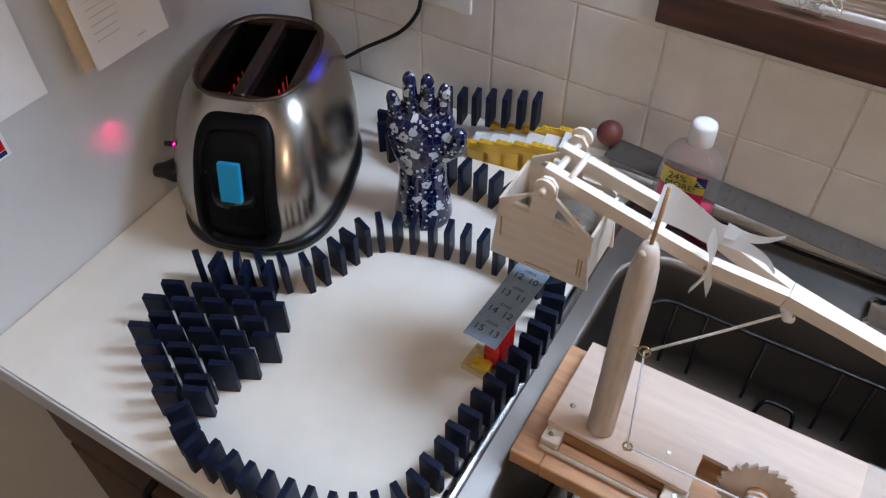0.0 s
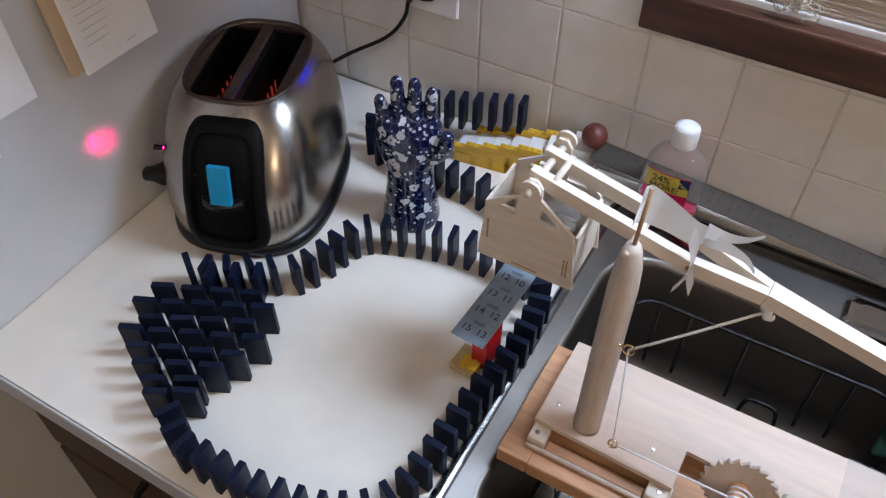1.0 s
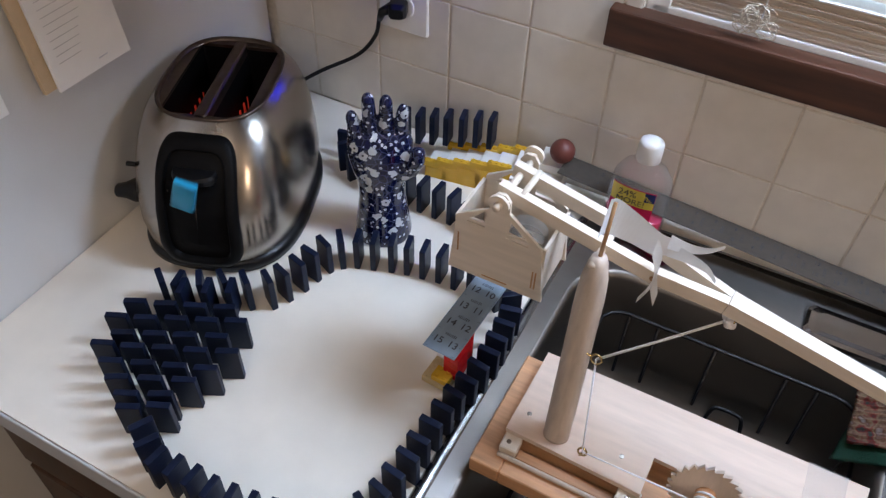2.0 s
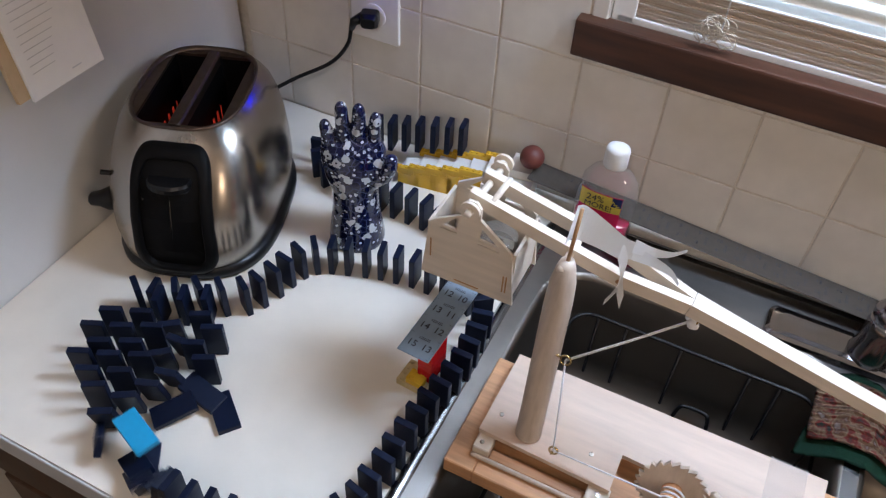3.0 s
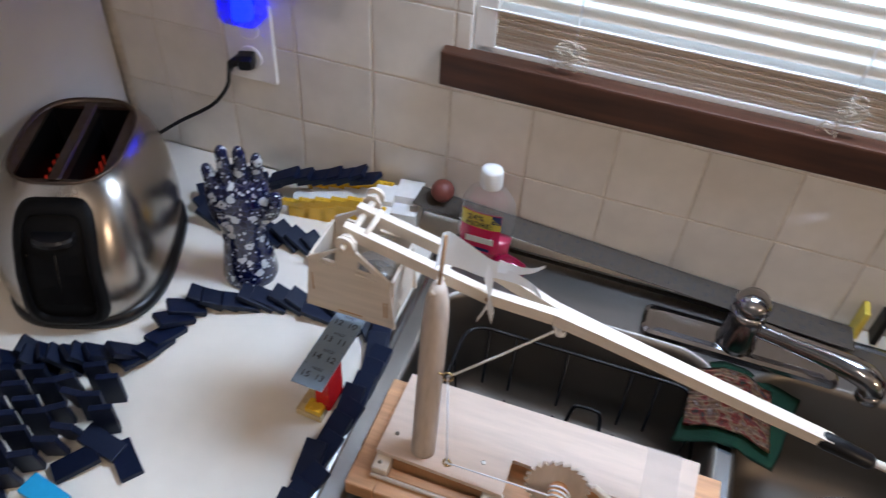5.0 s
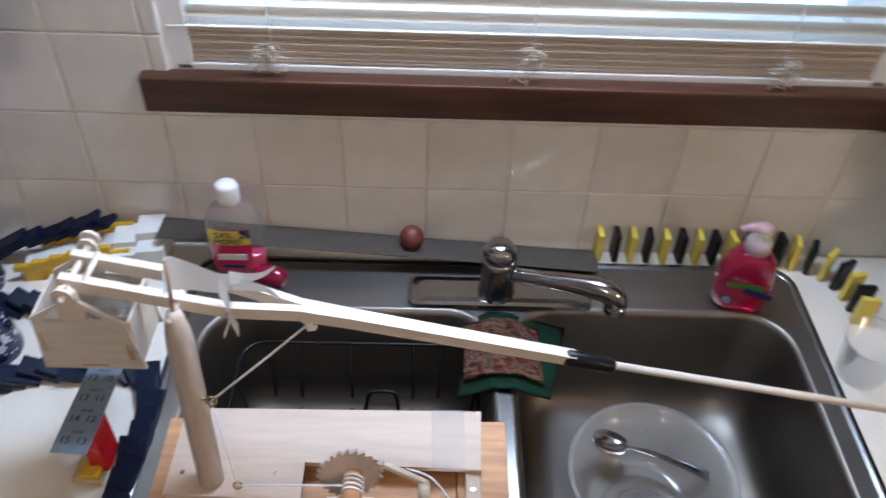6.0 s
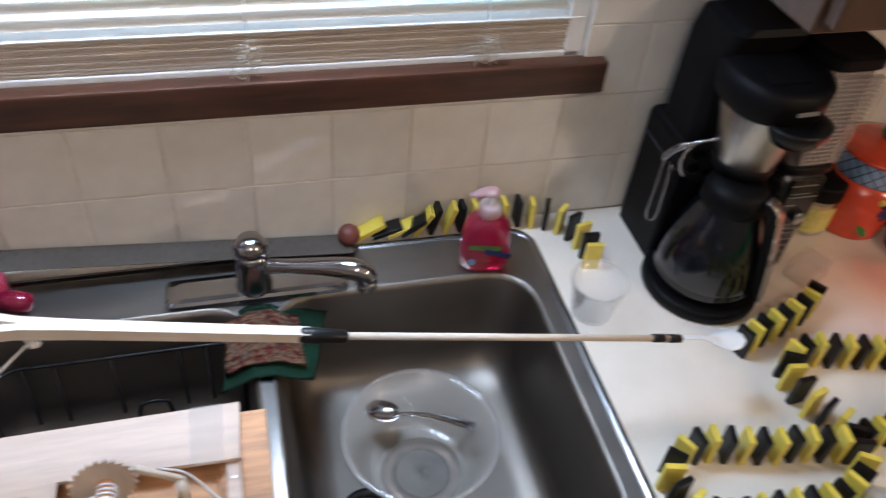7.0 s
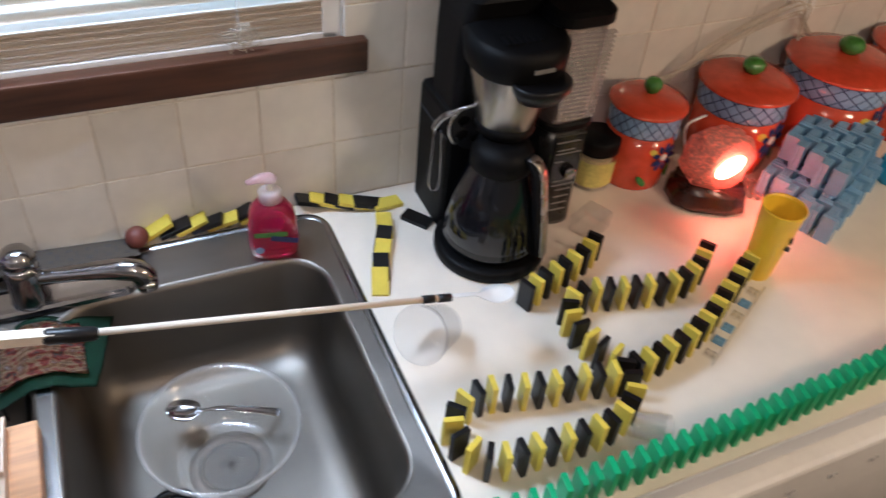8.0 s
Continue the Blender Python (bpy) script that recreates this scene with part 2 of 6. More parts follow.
def rrect(x0, x1, y0, y1, r, z, k=6):
    """A rounded rectangle as a loop of points."""
    out = []
    for cx, cy, a0 in ((x1 - r, y1 - r, 0), (x0 + r, y1 - r, 90), (x0 + r, y0 + r, 180), (x1 - r, y0 + r, 270)):
        for i in range(k + 1):
            a = radians(a0 + 90 * i / k)
            out.append(Vector((cx + r * math.cos(a), cy + r * math.sin(a), z)))
    return out


def superellipse(a, b, z, p=2.6, n=40, cx=0.0, cy=0.0):
    out = []
    for i in range(n):
        t = 2 * math.pi * i / n
        c, s = math.cos(t), math.sin(t)
        out.append(Vector((cx + a * math.copysign(abs(c) ** (2 / p), c), cy + b * math.copysign(abs(s) ** (2 / p), s), z)))
    return out


def plate(outline, z0, z1, m=None, holes=()):
    """A flat board of any outline with holes through it; outline in x, y."""
    bm = bmesh.new()
    edges = []
    for loop in (outline, *holes):
        vs = [bm.verts.new((x, y, z0)) for x, y in loop]
        edges += [bm.edges.new((vs[i], vs[(i + 1) % len(vs)])) for i in range(len(vs))]
    bmesh.ops.triangle_fill(bm, edges=edges, use_beauty=True)
    got = bmesh.ops.extrude_face_region(bm, geom=bm.faces[:])
    bmesh.ops.translate(bm, verts=[v for v in got["geom"] if isinstance(v, bmesh.types.BMVert)], vec=(0, 0, z1 - z0))
    bmesh.ops.recalc_face_normals(bm, faces=bm.faces)
    if m is not None:
        bmesh.ops.transform(bm, matrix=m, verts=bm.verts)
    return bm


def lettering(name, text, size, m, material, parent):
    cu = bpy.data.curves.new(name, "FONT")
    cu.body, cu.size, cu.align_x, cu.align_y, cu.extrude = text, size, "CENTER", "CENTER", 0.0002
    ob = new(name, cu)
    cu.materials.append(material)
    ob.parent = parent
    ob.matrix_basis = m
    return ob


# ---- structure ----
TOP = 0.9
PITCH = 0.1095
ROW_A = 1.008

wall_back = tagged(part("wall_back", plate([(-0.9, 0.0), (3.0, 0.0), (3.0, 2.6), (-0.9, 2.6)], -0.14, 0.0012,
    Matrix(((1, 0, 0, 0), (0, 0, -1, 0), (0, 1, 0, 0), (0, 0, 0, 1))),
    holes=[[(0.24, 1.172), (1.112, 1.172), (1.112, 2.05), (0.24, 2.05)]]), M_GROUT),
    "cream tiled kitchen wall with a window", "wall", kind="structure")
for nm, bm, lab in (
    ("wall_left_room", box(-1.6, -1.5, -3.2, 0.1, 0, 2.5), "plain beige room wall"),
    ("wall_right_room", box(3.0, 3.1, -3.2, 0.1, 0, 2.5), "plain beige room wall"),
    ("wall_front_room", box(-1.6, 3.1, -3.3, -3.2, 0, 2.5), "plain beige room wall behind the camera"),
    ("ceiling", box(-1.6, 3.1, -3.3, 0.2, 2.5, 2.6), "plain off-white ceiling"),
    ("floor", box(-1.6, 3.1, -3.3, 0.2, -0.1, 0.0), "brown kitchen floor")):
    tagged(part(nm, bm, M_CABINET if nm == "floor" else M_CEIL if nm == "ceiling" else M_PAINT), lab, nm.split("_")[0], kind="structure")

# enamelled side of a tall cabinet beside the counter
wall_left = tagged(part("wall_left", box(-0.95, -0.29, -0.72, -0.012, 0.0, 1.78, 0.008), M_FRIDGE),
                   "smooth off-white enamelled side panel beside the counter", "wall", kind="structure")

counter = part("countertop", plate([(-0.288, -0.004), (2.6, -0.004), (2.6, -0.635), (-0.288, -0.635)][::-1], TOP - 0.038, TOP,
    holes=[[(0.25, -0.06), (1.05, -0.06), (1.05, -0.575), (0.25, -0.575)]]), M_COUNTER)
tagged(counter, "cream laminate kitchen countertop with a cut-out for the sink", "countertop", kind="structure")
part("edge_strip", box(-0.288, 2.6, -0.6385, -0.6352, TOP - 0.038, TOP - 0.0015, 0.001, 1), M_EDGE, counter, "grey-blue laminate edge strip")


def cabinet_unit(x0, x1, label):
    c = thing("base_cabinet", label, "cabinet", pose(0, 0, 0))
    part("body", box(x0, x1, -0.60, -0.02, 0.1, 0.69 if x1 > 1 else TOP - 0.04), M_CABINET, c)
    if x1 > 1:
        part("front_rail", box(x0, x1, -0.60, -0.585, 0.69, TOP - 0.04), M_CABINET, c)
    w = x1 - x0
    dr = part("drawer_front", box(x0 + 0.012, x1 - 0.012, -0.619, -0.601, 0.70, 0.845, 0.004), M_CABINET, c)
    d = part("door", box(x0 + 0.012, x1 - 0.012, -0.619, -0.601, 0.13, 0.685, 0.004), M_CABINET, c)
    cx = (x0 + x1) / 2
    part("handle", tube(spline([(cx - 0.045, -0.621, 0.775), (cx - 0.04, -0.64, 0.772), (cx, -0.644, 0.768), (cx + 0.04, -0.64, 0.772), (cx + 0.045, -0.621, 0.775)], 5), 0.005), M_BLACK, dr, "black drawer pull")
    part("handle", tube([(x1 - 0.05, -0.63, 0.55), (x1 - 0.05, -0.63, 0.65)], 0.005), M_BLACK, d, "black door pull")
    return c


cabinet_unit(-0.288, 0.20, "dark brown wooden base cabinet under the counter")
cabinet_unit(0.21, 1.10, "dark brown wooden sink cabinet")

# white dishwasher under the right of the counter
dw = thing("dishwasher", "white built-in dishwasher with a control strip under the counter", "dishwasher", pose(0, 0, 0))
part("body", box(1.115, 2.12, -0.60, -0.03, 0.08, TOP - 0.041), M_WHITE, dw)
part("door", box(1.118, 2.117, -0.645, -0.601, 0.10, 0.735, 0.006), M_WHITE, dw)
panel = part("control_panel", box(1.118, 2.117, -0.665, -0.601, 0.74, TOP - 0.043, 0.008), M_WHITE, dw)
M_GREYINK = mat("grey_panel_print", (0.30, 0.30, 0.31), 0.5, vary=0.1, scale=60)
for i in range(7):
    part("print_bar", box(1.50 + i * 0.075, 1.516 + i * 0.075, -0.6662, -0.664, 0.806, 0.8085), M_GREYINK, panel)
    part("print_bar", box(1.50 + i * 0.075, 1.510 + i * 0.075, -0.6662, -0.664, 0.801, 0.8028), M_GREYINK, panel)
part("maker_plate", box(1.36, 1.43, -0.667, -0.664, 0.815, 0.824), M_INK, panel, "grey bar where a maker's name stands")

# ---- sink ----
M_DRAIN = mat("drain_strainer", (0.030, 0.022, 0.018), 0.5, 0.6, vary=0.3, scale=40)
sink = thing("kitchen_sink", "double-bowl stainless steel drop-in kitchen sink", "sink", pose(0, 0, 0))
SX0, SX1, SY0, SY1 = 0.232, 1.066, -0.594, -0.034
BOWLS = ((0.268, 0.636, -0.545, -0.128), (0.660, 1.030, -0.545, -0.122))
deck = bmesh.new()
loops = [rrect(SX0 + 0.006, SX1 - 0.006, SY0 + 0.006, SY1 - 0.006, 0.035, TOP + 0.006)] + [rrect(*b, 0.062, TOP + 0.002, 8) for b in BOWLS]
edges = []
for loop in loops:
    vs = [deck.verts.new(p) for p in loop]
    edges += [deck.edges.new((vs[i], vs[(i + 1) % len(vs)])) for i in range(len(vs))]
bmesh.ops.triangle_fill(deck, edges=edges, use_beauty=True)
bmesh.ops.recalc_face_normals(deck, faces=deck.faces)
part("deck", deck, M_DECK, sink)
part("rim", rings([rrect(SX0 + d, SX1 - d, SY0 + d, SY1 - d, 0.04 - d, TOP + h) for d, h in
    ((-0.002, 0.0012), (0.0, 0.005), (0.003, 0.0085), (0.008, 0.0085), (0.012, 0.0055), (0.016, 0.003))], False, False), M_RIM, sink, smooth=True)
for b in BOWLS:
    x0, x1, y0, y1 = b
    prof = [(-0.004, 0.0045, 0.066), (0.0, 0.004, 0.062), (0.004, -0.004, 0.058), (0.012, -0.05, 0.055), (0.018, -0.125, 0.055), (0.026, -0.148, 0.055), (0.042, -0.163, 0.05), (0.07, -0.168, 0.04), (0.13, -0.172, 0.03)]
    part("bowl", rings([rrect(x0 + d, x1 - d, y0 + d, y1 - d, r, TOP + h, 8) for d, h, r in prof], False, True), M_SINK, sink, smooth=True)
    cx, cy = (x0 + x1) / 2, (y0 + y1) / 2 + 0.02
    dr = part("drain", lathe([(0.057, 0.7282), (0.056, 0.7305), (0.045, 0.7315), (0.042, 0.7300), (0.040, 0.7285)], 32), M_BRONZE, sink, smooth=True)
    dr.location = (cx, cy + 0.0, 0) if x0 < 0.5 else (0.842, -0.320, 0)
    part("strainer", lathe([(0.040, 0.7286), (0.034, 0.7292), (0.020, 0.7290), (0.006, 0.7296), (0.005, 0.734), (0.001, 0.735)], 28), M_DRAIN, sink, smooth=True).location = dr.location
part("divider", rings([rrect(0.640 - d, 0.656 + d, -0.535 - d, -0.150 + d, 0.007 + d, TOP + h, 4) for d, h in ((0.004, -0.03), (0.003, 0.0), (0.0, 0.0045))], False, True), M_RIM, sink)

# faucet
faucet = thing("faucet", "chrome single-lever kitchen faucet on a long deck plate", "faucet", pose(0.645, -0.098, TOP + 0.005))
part("deck_plate", rings([rrect(-0.118 + d, 0.128 - d, -0.027 + d, 0.027 - d, 0.012, h) for d, h in ((0, 0), (0.001, 0.006), (0.005, 0.009), (0.012, 0.010))]), M_CHROME, faucet)
body = part("body", lathe([(0.026, 0.008), (0.024, 0.014), (0.0225, 0.045), (0.023, 0.058), (0.021, 0.066), (0.0185, 0.070)]), M_CHROME, faucet, smooth=True)
part("knob", lathe([(0.019, 0.069), (0.022, 0.074), (0.022, 0.082), (0.016, 0.092), (0.006, 0.096)]), M_CHROME, faucet, smooth=True)
spout = spline([(0.015, -0.005, 0.045), (0.05, -0.018, 0.052), (0.09, -0.035, 0.062), (0.12, -0.048, 0.067), (0.138, -0.055, 0.064), (0.146, -0.058, 0.051)], 6)
part("spout", tube(spout, [0.0105] * 8 + [0.0110 + 0.0004 * k for k in range(10)] + [0.0150] * (len(spout) - 18), 14), M_CHROME, faucet, smooth=True)
part("aerator", lathe([(0.012, 0.036), (0.0142, 0.038), (0.0142, 0.052)], 20, m=pose(0.145, -0.058, 0)), M_CHROME, faucet, smooth=True)

# black wire rack in the first bowl
rack = thing("dish_rack", "black coated wire dish rack inside the sink bowl", "dish rack", pose(0, 0, 0))
RX0, RX1, RY0, RY1, RZ = 0.310, 0.620, -0.50, -0.149, 0.858
for zz in (RZ, 0.736):
    s = 0.0 if zz == RZ else 0.010
    loop = rrect(RX0 + s, RX1 - s, RY0 + s, RY1 - s, 0.03, zz, 4)
    part("rail", tube(loop + loop[:1], 0.0026, 8), M_BLACK, rack, smooth=True)
for x in (0.341, 0.379, 0.45, 0.536, 0.572):
    part("wire", tube([(x, RY1, RZ), (x, RY1 - 0.010, 0.736), (x, RY0 + 0.010, 0.736), (x, RY0, RZ)], 0.0023, 8), M_BLACK, rack, smooth=True)
for i in range(5):
    y = RY0 + 0.05 + i * 0.06
    part("wire", tube([(RX0, y, RZ), (RX0 + 0.010, y, 0.736), (RX1 - 0.010, y, 0.736), (RX1, y, RZ)], 0.0018, 8), M_BLACK, rack, smooth=True)
part("handle", tube(spline([(0.468, -0.178, 0.737), (0.474, -0.167, 0.766), (0.482, -0.163, 0.770), (0.504, -0.163, 0.770), (0.512, -0.167, 0.766), (0.517, -0.178, 0.737)], 5), 0.0028, 8), M_BLACK, rack, smooth=True)

# ---- window ----
window = thing("window_1", "kitchen window with white slatted blinds raised a little above a dark sill", "window", pose(0, 0, 0), kind="structure")
part("window_frame", box(0.241, 0.268, 0.006, 0.13, 1.173, 2.049, 0.002), M_WHITE, window)
part("window_frame", box(1.084, 1.111, 0.006, 0.13, 1.173, 2.049, 0.002), M_WHITE, window)
part("window_frame", box(0.268, 1.084, 0.08, 0.13, 1.173, 1.21, 0.002), M_WHITE, window)
part("window_frame", box(0.268, 1.084, 0.08, 0.13, 2.01, 2.049, 0.002), M_WHITE, window)
pane = part("pane", box(0.268, 1.084, 0.098, 0.102, 1.21, 2.01), M_CLEAR, window)
pane.visible_shadow = False
sill = part("sill", box(0.207, 1.142, -0.021, 0.004, 1.133, 1.180, 0.003), M_SILL, window, "dark stained wooden sill board")
part("sill_top", box(0.242, 1.110, 0.004, 0.079, 1.150, 1.1728), M_SILL, window)
blind = thing("window_blind", "white wooden slatted blind, its lower slats stacked at the bottom", "blind", pose(0, 0, 0))
part("bottom_rail", box(0.246, 1.106, 0.006, 0.034, 1.1765, 1.1865, 0.002), M_WHITE, blind)
# every fourth stacked slat takes the darker gap tone
for i in range(22):
    dx = random.uniform(-0.002, 0.002)
    part("slat", box(0.247 + dx, 1.105 + dx, 0.008 + random.uniform(-0.0015, 0.002), 0.033, 1.1875 + i * 0.00205, 1.18935 + i * 0.00205), M_BLIND_GAPS if i % 4 == 1 else M_BLIND, blind)
part("slat", box(0.246, 1.106, 0.005, 0.033, 1.2333, 1.2355, 0.0005, 1), M_WHITE, blind)
slat_me = bpy.data.meshes.new("slat")
bm = rings([[Vector((x, 0.0125 * q, 0.0022 * (1 - q * q) + h)) for q, h in ((-1, 0), (-0.5, 0), (0, 0), (0.5, 0), (1, 0), (0.5, -0.0005), (0, -0.0006), (-0.5, -0.0005))] for x in (-0.43, 0.43)])
bm.to_mesh(slat_me)
bm.free()
slat_me.materials.append(M_BLIND)
for i in range(36):
    ob = new("slat", slat_me)
    ob.parent = blind
    ob.matrix_basis = pose(0.676, 0.020, 1.2475 + i * 0.0215, 5 + random.uniform(-1, 1))
M_CORD = mat("blind_cord", (0.58, 0.52, 0.43), 0.85, vary=0.15, scale=120)
for x in (0.364, 0.669, 0.971):
    part("ladder_cord", tube([(x, 0.004, 1.19), (x, 0.004, 2.02)], 0.0009, 6), M_STRING, blind)
    for k in range(5):
        pts, cx, cz = [], x + random.gauss(0, 0.006), 1.207 + random.gauss(0, 0.007)
        for j in range(22):
            q, r = j * 0.75 + k, random.uniform(0.006, 0.014)
            cx, cz = cx + random.gauss(0, 0.002), cz + random.gauss(0, 0.002)
            pts.append((cx + r * math.cos(q), -0.006 - random.random() * 0.009, cz + r * math.sin(q)))
        part("cord_tangle", tube(spline(pts, 4), 0.0006, 5), M_CORD, blind)
backdrop = tagged(part("backdrop", box(-3, 4, 2.5, 2.52, -0.5, 4), glow("bright_sky_glow", (0.64, 0.89, 1.0), 2.8)), "bright overcast daylight outside the window", "backdrop", kind="structure")

# ---- dominoes ----
DW_, DT_, DH_ = 0.0245, 0.0075, 0.048


def domino_mesh(name, material):
    bm = box(-DW_ / 2, DW_ / 2, -DT_ / 2, DT_ / 2, 0, DH_, 0.0011, 2)
    me = bpy.data.meshes.new(name)
    bm.to_mesh(me)
    bm.free()
    me.materials.append(material)
    return me


ME = {k: domino_mesh("domino", m) for k, m in dict(navy=M_NAVY, black=M_DBLACK, yellow=M_DYELLOW, green=M_DGREEN, blue=M_DBLUE, cyan=M_DCYAN).items()}
LABEL = dict(navy="navy blue plastic domino standing on the counter", black="black plastic domino standing in a winding row",
             yellow="yellow plastic domino standing in a winding row", green="green plastic domino standing along the counter's edge",
             blue="pale blue plastic domino stacked in a wall", cyan="bright blue plastic domino thrown from the toaster")
GROUP = dict(navy="navy domino run", black="black and yellow domino run", yellow="black and yellow domino run",
             green="green domino run", blue="pale blue domino wall", cyan="")
FALLS = []   # (domino, rows)


def stand(colour, x, y, heading, z=TOP, falls_at=None, lean=70.0, quick=0.13, slide=0.0, twist=0.0, label="", drop=0.0, final=None):
    """A domino whose broad face looks along heading (degrees from +x). It topples that way at falls_at."""
    heading += random.uniform(-3, 3)
    x, y = x + random.uniform(-0.0008, 0.0008), y + random.uniform(-0.0008, 0.0008)
    ob = new("domino", ME[colour])
    base = pose(x, y, z, 0, 0, heading - 90)
    ob.matrix_basis = base
    tagged(ob, label or LABEL[colour], "domino", GROUP[colour])
    if falls_at is not None:
        def tipped(a, f):
            m = pose(0, DT_ / 2 + slide * f, -drop * f, 0, 0, twist * f) @ pose(0, 0, 0, -a) @ pose(0, -DT_ / 2, 0)
            return base @ m
        lean += random.uniform(-7, 6) if lean > 50 else random.uniform(-2, 2)
        if not twist and lean > 50:
            twist, slide = random.gauss(0, 8), slide + random.uniform(0.0, 0.006)
        rows = [(0.0, base), (max(0.02, falls_at - 0.07), base), (falls_at, tipped(lean * 0.25, 0.15)),
                (falls_at + quick * 0.6, tipped(lean * 0.75, 0.6)), (falls_at + quick, tipped(lean, 1.0)), (8.0, tipped(lean, 1.0))]
        if final is not None:
            rows[-2:] = [(falls_at + 0.28, final), (8.0, final)]
        FALLS.append((ob, rows))
    return ob


def along(points, step, first=0.0):
    """Even steps along a smooth line through the points: x, y, heading and distance."""
    line = spline([(*p, 0) for p in points], 12)
    out, left, s = [], first, 0.0
    for a, b in zip(line, line[1:]):
        d = (b - a).length
        while left <= d:
            q = a.lerp(b, left / d)
            out.append((q.x, q.y, math.degrees(math.atan2(b.y - a.y, b.x - a.x)), s + left))
            left += step
        left -= d
        s += d
    return out


# the triangular field in front of the toaster
FIELD = (((-0.139, -0.478), 4, (0.0305, 0.0142)), ((-0.1425, -0.5035), 5, (0.0295, 0.0144)), ((-0.1205, -0.5165), 4, (0.030, 0.015)),
         ((-0.129, -0.538), 5, (0.0304, 0.0138)), ((-0.105, -0.5495), 4, (0.0307, 0.0133)), ((-0.0855, -0.562), 3, (0.031, 0.015)),
         ((-0.0625, -0.5725), 2, (0.030, 0.016)), ((-0.050, -0.583), 2, (0.0255, 0.0145)))
# which of them are knocked by the thrown domino, and how: row, place in the row: time, lean, twist, slide
KNOCKED = {(0, 2): (2.42, 13, 14, 0.004), (1, 3): (2.47, 15, -20, 0.006), (2, 2): (2.55, 14, 9, 0.004), (3, 3): (2.6, 16, -12, 0.005),
           (4, 2): (2.62, 12, -5, 0.002), (4, 3): (2.66, 82, 25, 0.012), (5, 2): (2.70, 82, -25, 0.02), (6, 1): (2.74, 80, 45, 0.015), (7, 1): (2.78, 80, 30, 0.01),
           (5, 1): (2.75, 13, 6, 0.002), (6, 0): (2.8, 12, 4, 0.001), (7, 0): (2.82, 76, -20, 0.0)}


def flat(x, y, z, along_deg, tilt=0.0):
    """A domino lying flat, its long side along that heading."""
    return pose(x, y, z, 0, 0, along_deg) @ pose(0, 0, 0, 0, 90 + tilt, 0) @ pose(0, 0, -DH_ / 2, 0, 0, 90)


LIES = {(4, 3): flat(0.031, -0.508, TOP + 0.0038, -38), (5, 2): flat(0.0, -0.503, TOP + 0.012, -6, 12), (6, 1): flat(-0.013, -0.532, TOP + 0.0085, 50, -8),
        (7, 1): flat(0.002, -0.590, TOP + 0.0038, -50), (7, 0): flat(-0.079, -0.587, TOP + 0.0038, -36)}
for r, ((x, y), n, (sx, sy)) in enumerate(FIELD):
    for k in range(n):
        hit = KNOCKED.get((r, k))
        if hit:
            stand("navy", x + k * sx, y + k * sy, -63, falls_at=hit[0], lean=hit[1], twist=hit[2], slide=hit[3], final=LIES.get((r, k)))
        else:
            stand("navy", x + k * sx, y + k * sy, -63)

# the run: out of the field, along the counter's front, up beside the sink, round the arc and back to the field
RUN = [(-0.026, -0.592), (-0.008, -0.603), (0.010, -0.610), (0.045, -0.611), (0.09, -0.610), (0.134, -0.603), (0.165, -0.594), (0.192, -0.576),
       (0.210, -0.550), (0.217, -0.515), (0.220, -0.470), (0.223, -0.430), (0.229, -0.390), (0.233, -0.350), (0.232, -0.300), (0.222, -0.265), (0.196, -0.247), (0.160, -0.243), (0.119, -0.243),
       (0.076, -0.252), (0.031, -0.267), (0.008, -0.277), (-0.006, -0.292), (-0.014, -0.312), (-0.019, -0.338), (-0.028, -0.366), (-0.034, -0.376)]
RUN_TIMES = ((0.0, 2.86), (0.10, 3.10), (0.36, 3.50), (0.56, 3.68), (0.80, 3.86), (0.833, 4.0), (0.888, 4.2))


def when(s, table):
    for (s0, t0), (s1, t1) in zip(table, table[1:]):
        if s <= s1:
            break
    return t0 + (s - s0) * (t1 - t0) / (s1 - s0)


run_steps = along(RUN, 0.0212)
for x, y, h, s in run_steps:
    stand("navy", x, y, h, falls_at=when(s, RUN_TIMES))

# the knot of dominoes between the run's end and the field, two runs meeting
for x, y, h, t in ((-0.035, -0.377, 236, 4.11), (-0.056, -0.391, 232, 4.13), (-0.063, -0.408, 208, 4.14), (-0.079, -0.402, 236, 4.16), (-0.086, -0.422, 206, 4.18), (-0.101, -0.416, 222, 4.20),
                   (-0.109, -0.436, 200, 4.23), (-0.121, -0.428, 196, 4.27), (-0.142, -0.436, 238, 4.32)):
    stand("navy", x, y, h, falls_at=t, lean=42)

# the branch behind the statue, round and up the brick stair to the ball
BRANCH = [(0.205, -0.205), (0.170, -0.172), (0.125, -0.155), (0.085, -0.147), (0.035, -0.145), (-0.02, -0.146), (-0.06, -0.143), (-0.09, -0.126),
          (-0.101, -0.100), (-0.088, -0.072), (-0.055, -0.055)]
branch_steps = along(BRANCH, 0.0225)
for x, y, h, s in branch_steps:
    stand("navy", x, y, h, falls_at=3.86 + 0.95 * s)
for i in range(7):
    stand("navy", -0.040 + i * 0.0205, -0.050 + i * 0.0035, 10, z=TOP + 0.0186 + 0.0040 * i, falls_at=4.36 + 0.05 * i, lean=64,
          label="navy blue plastic domino standing on toy brick steps")

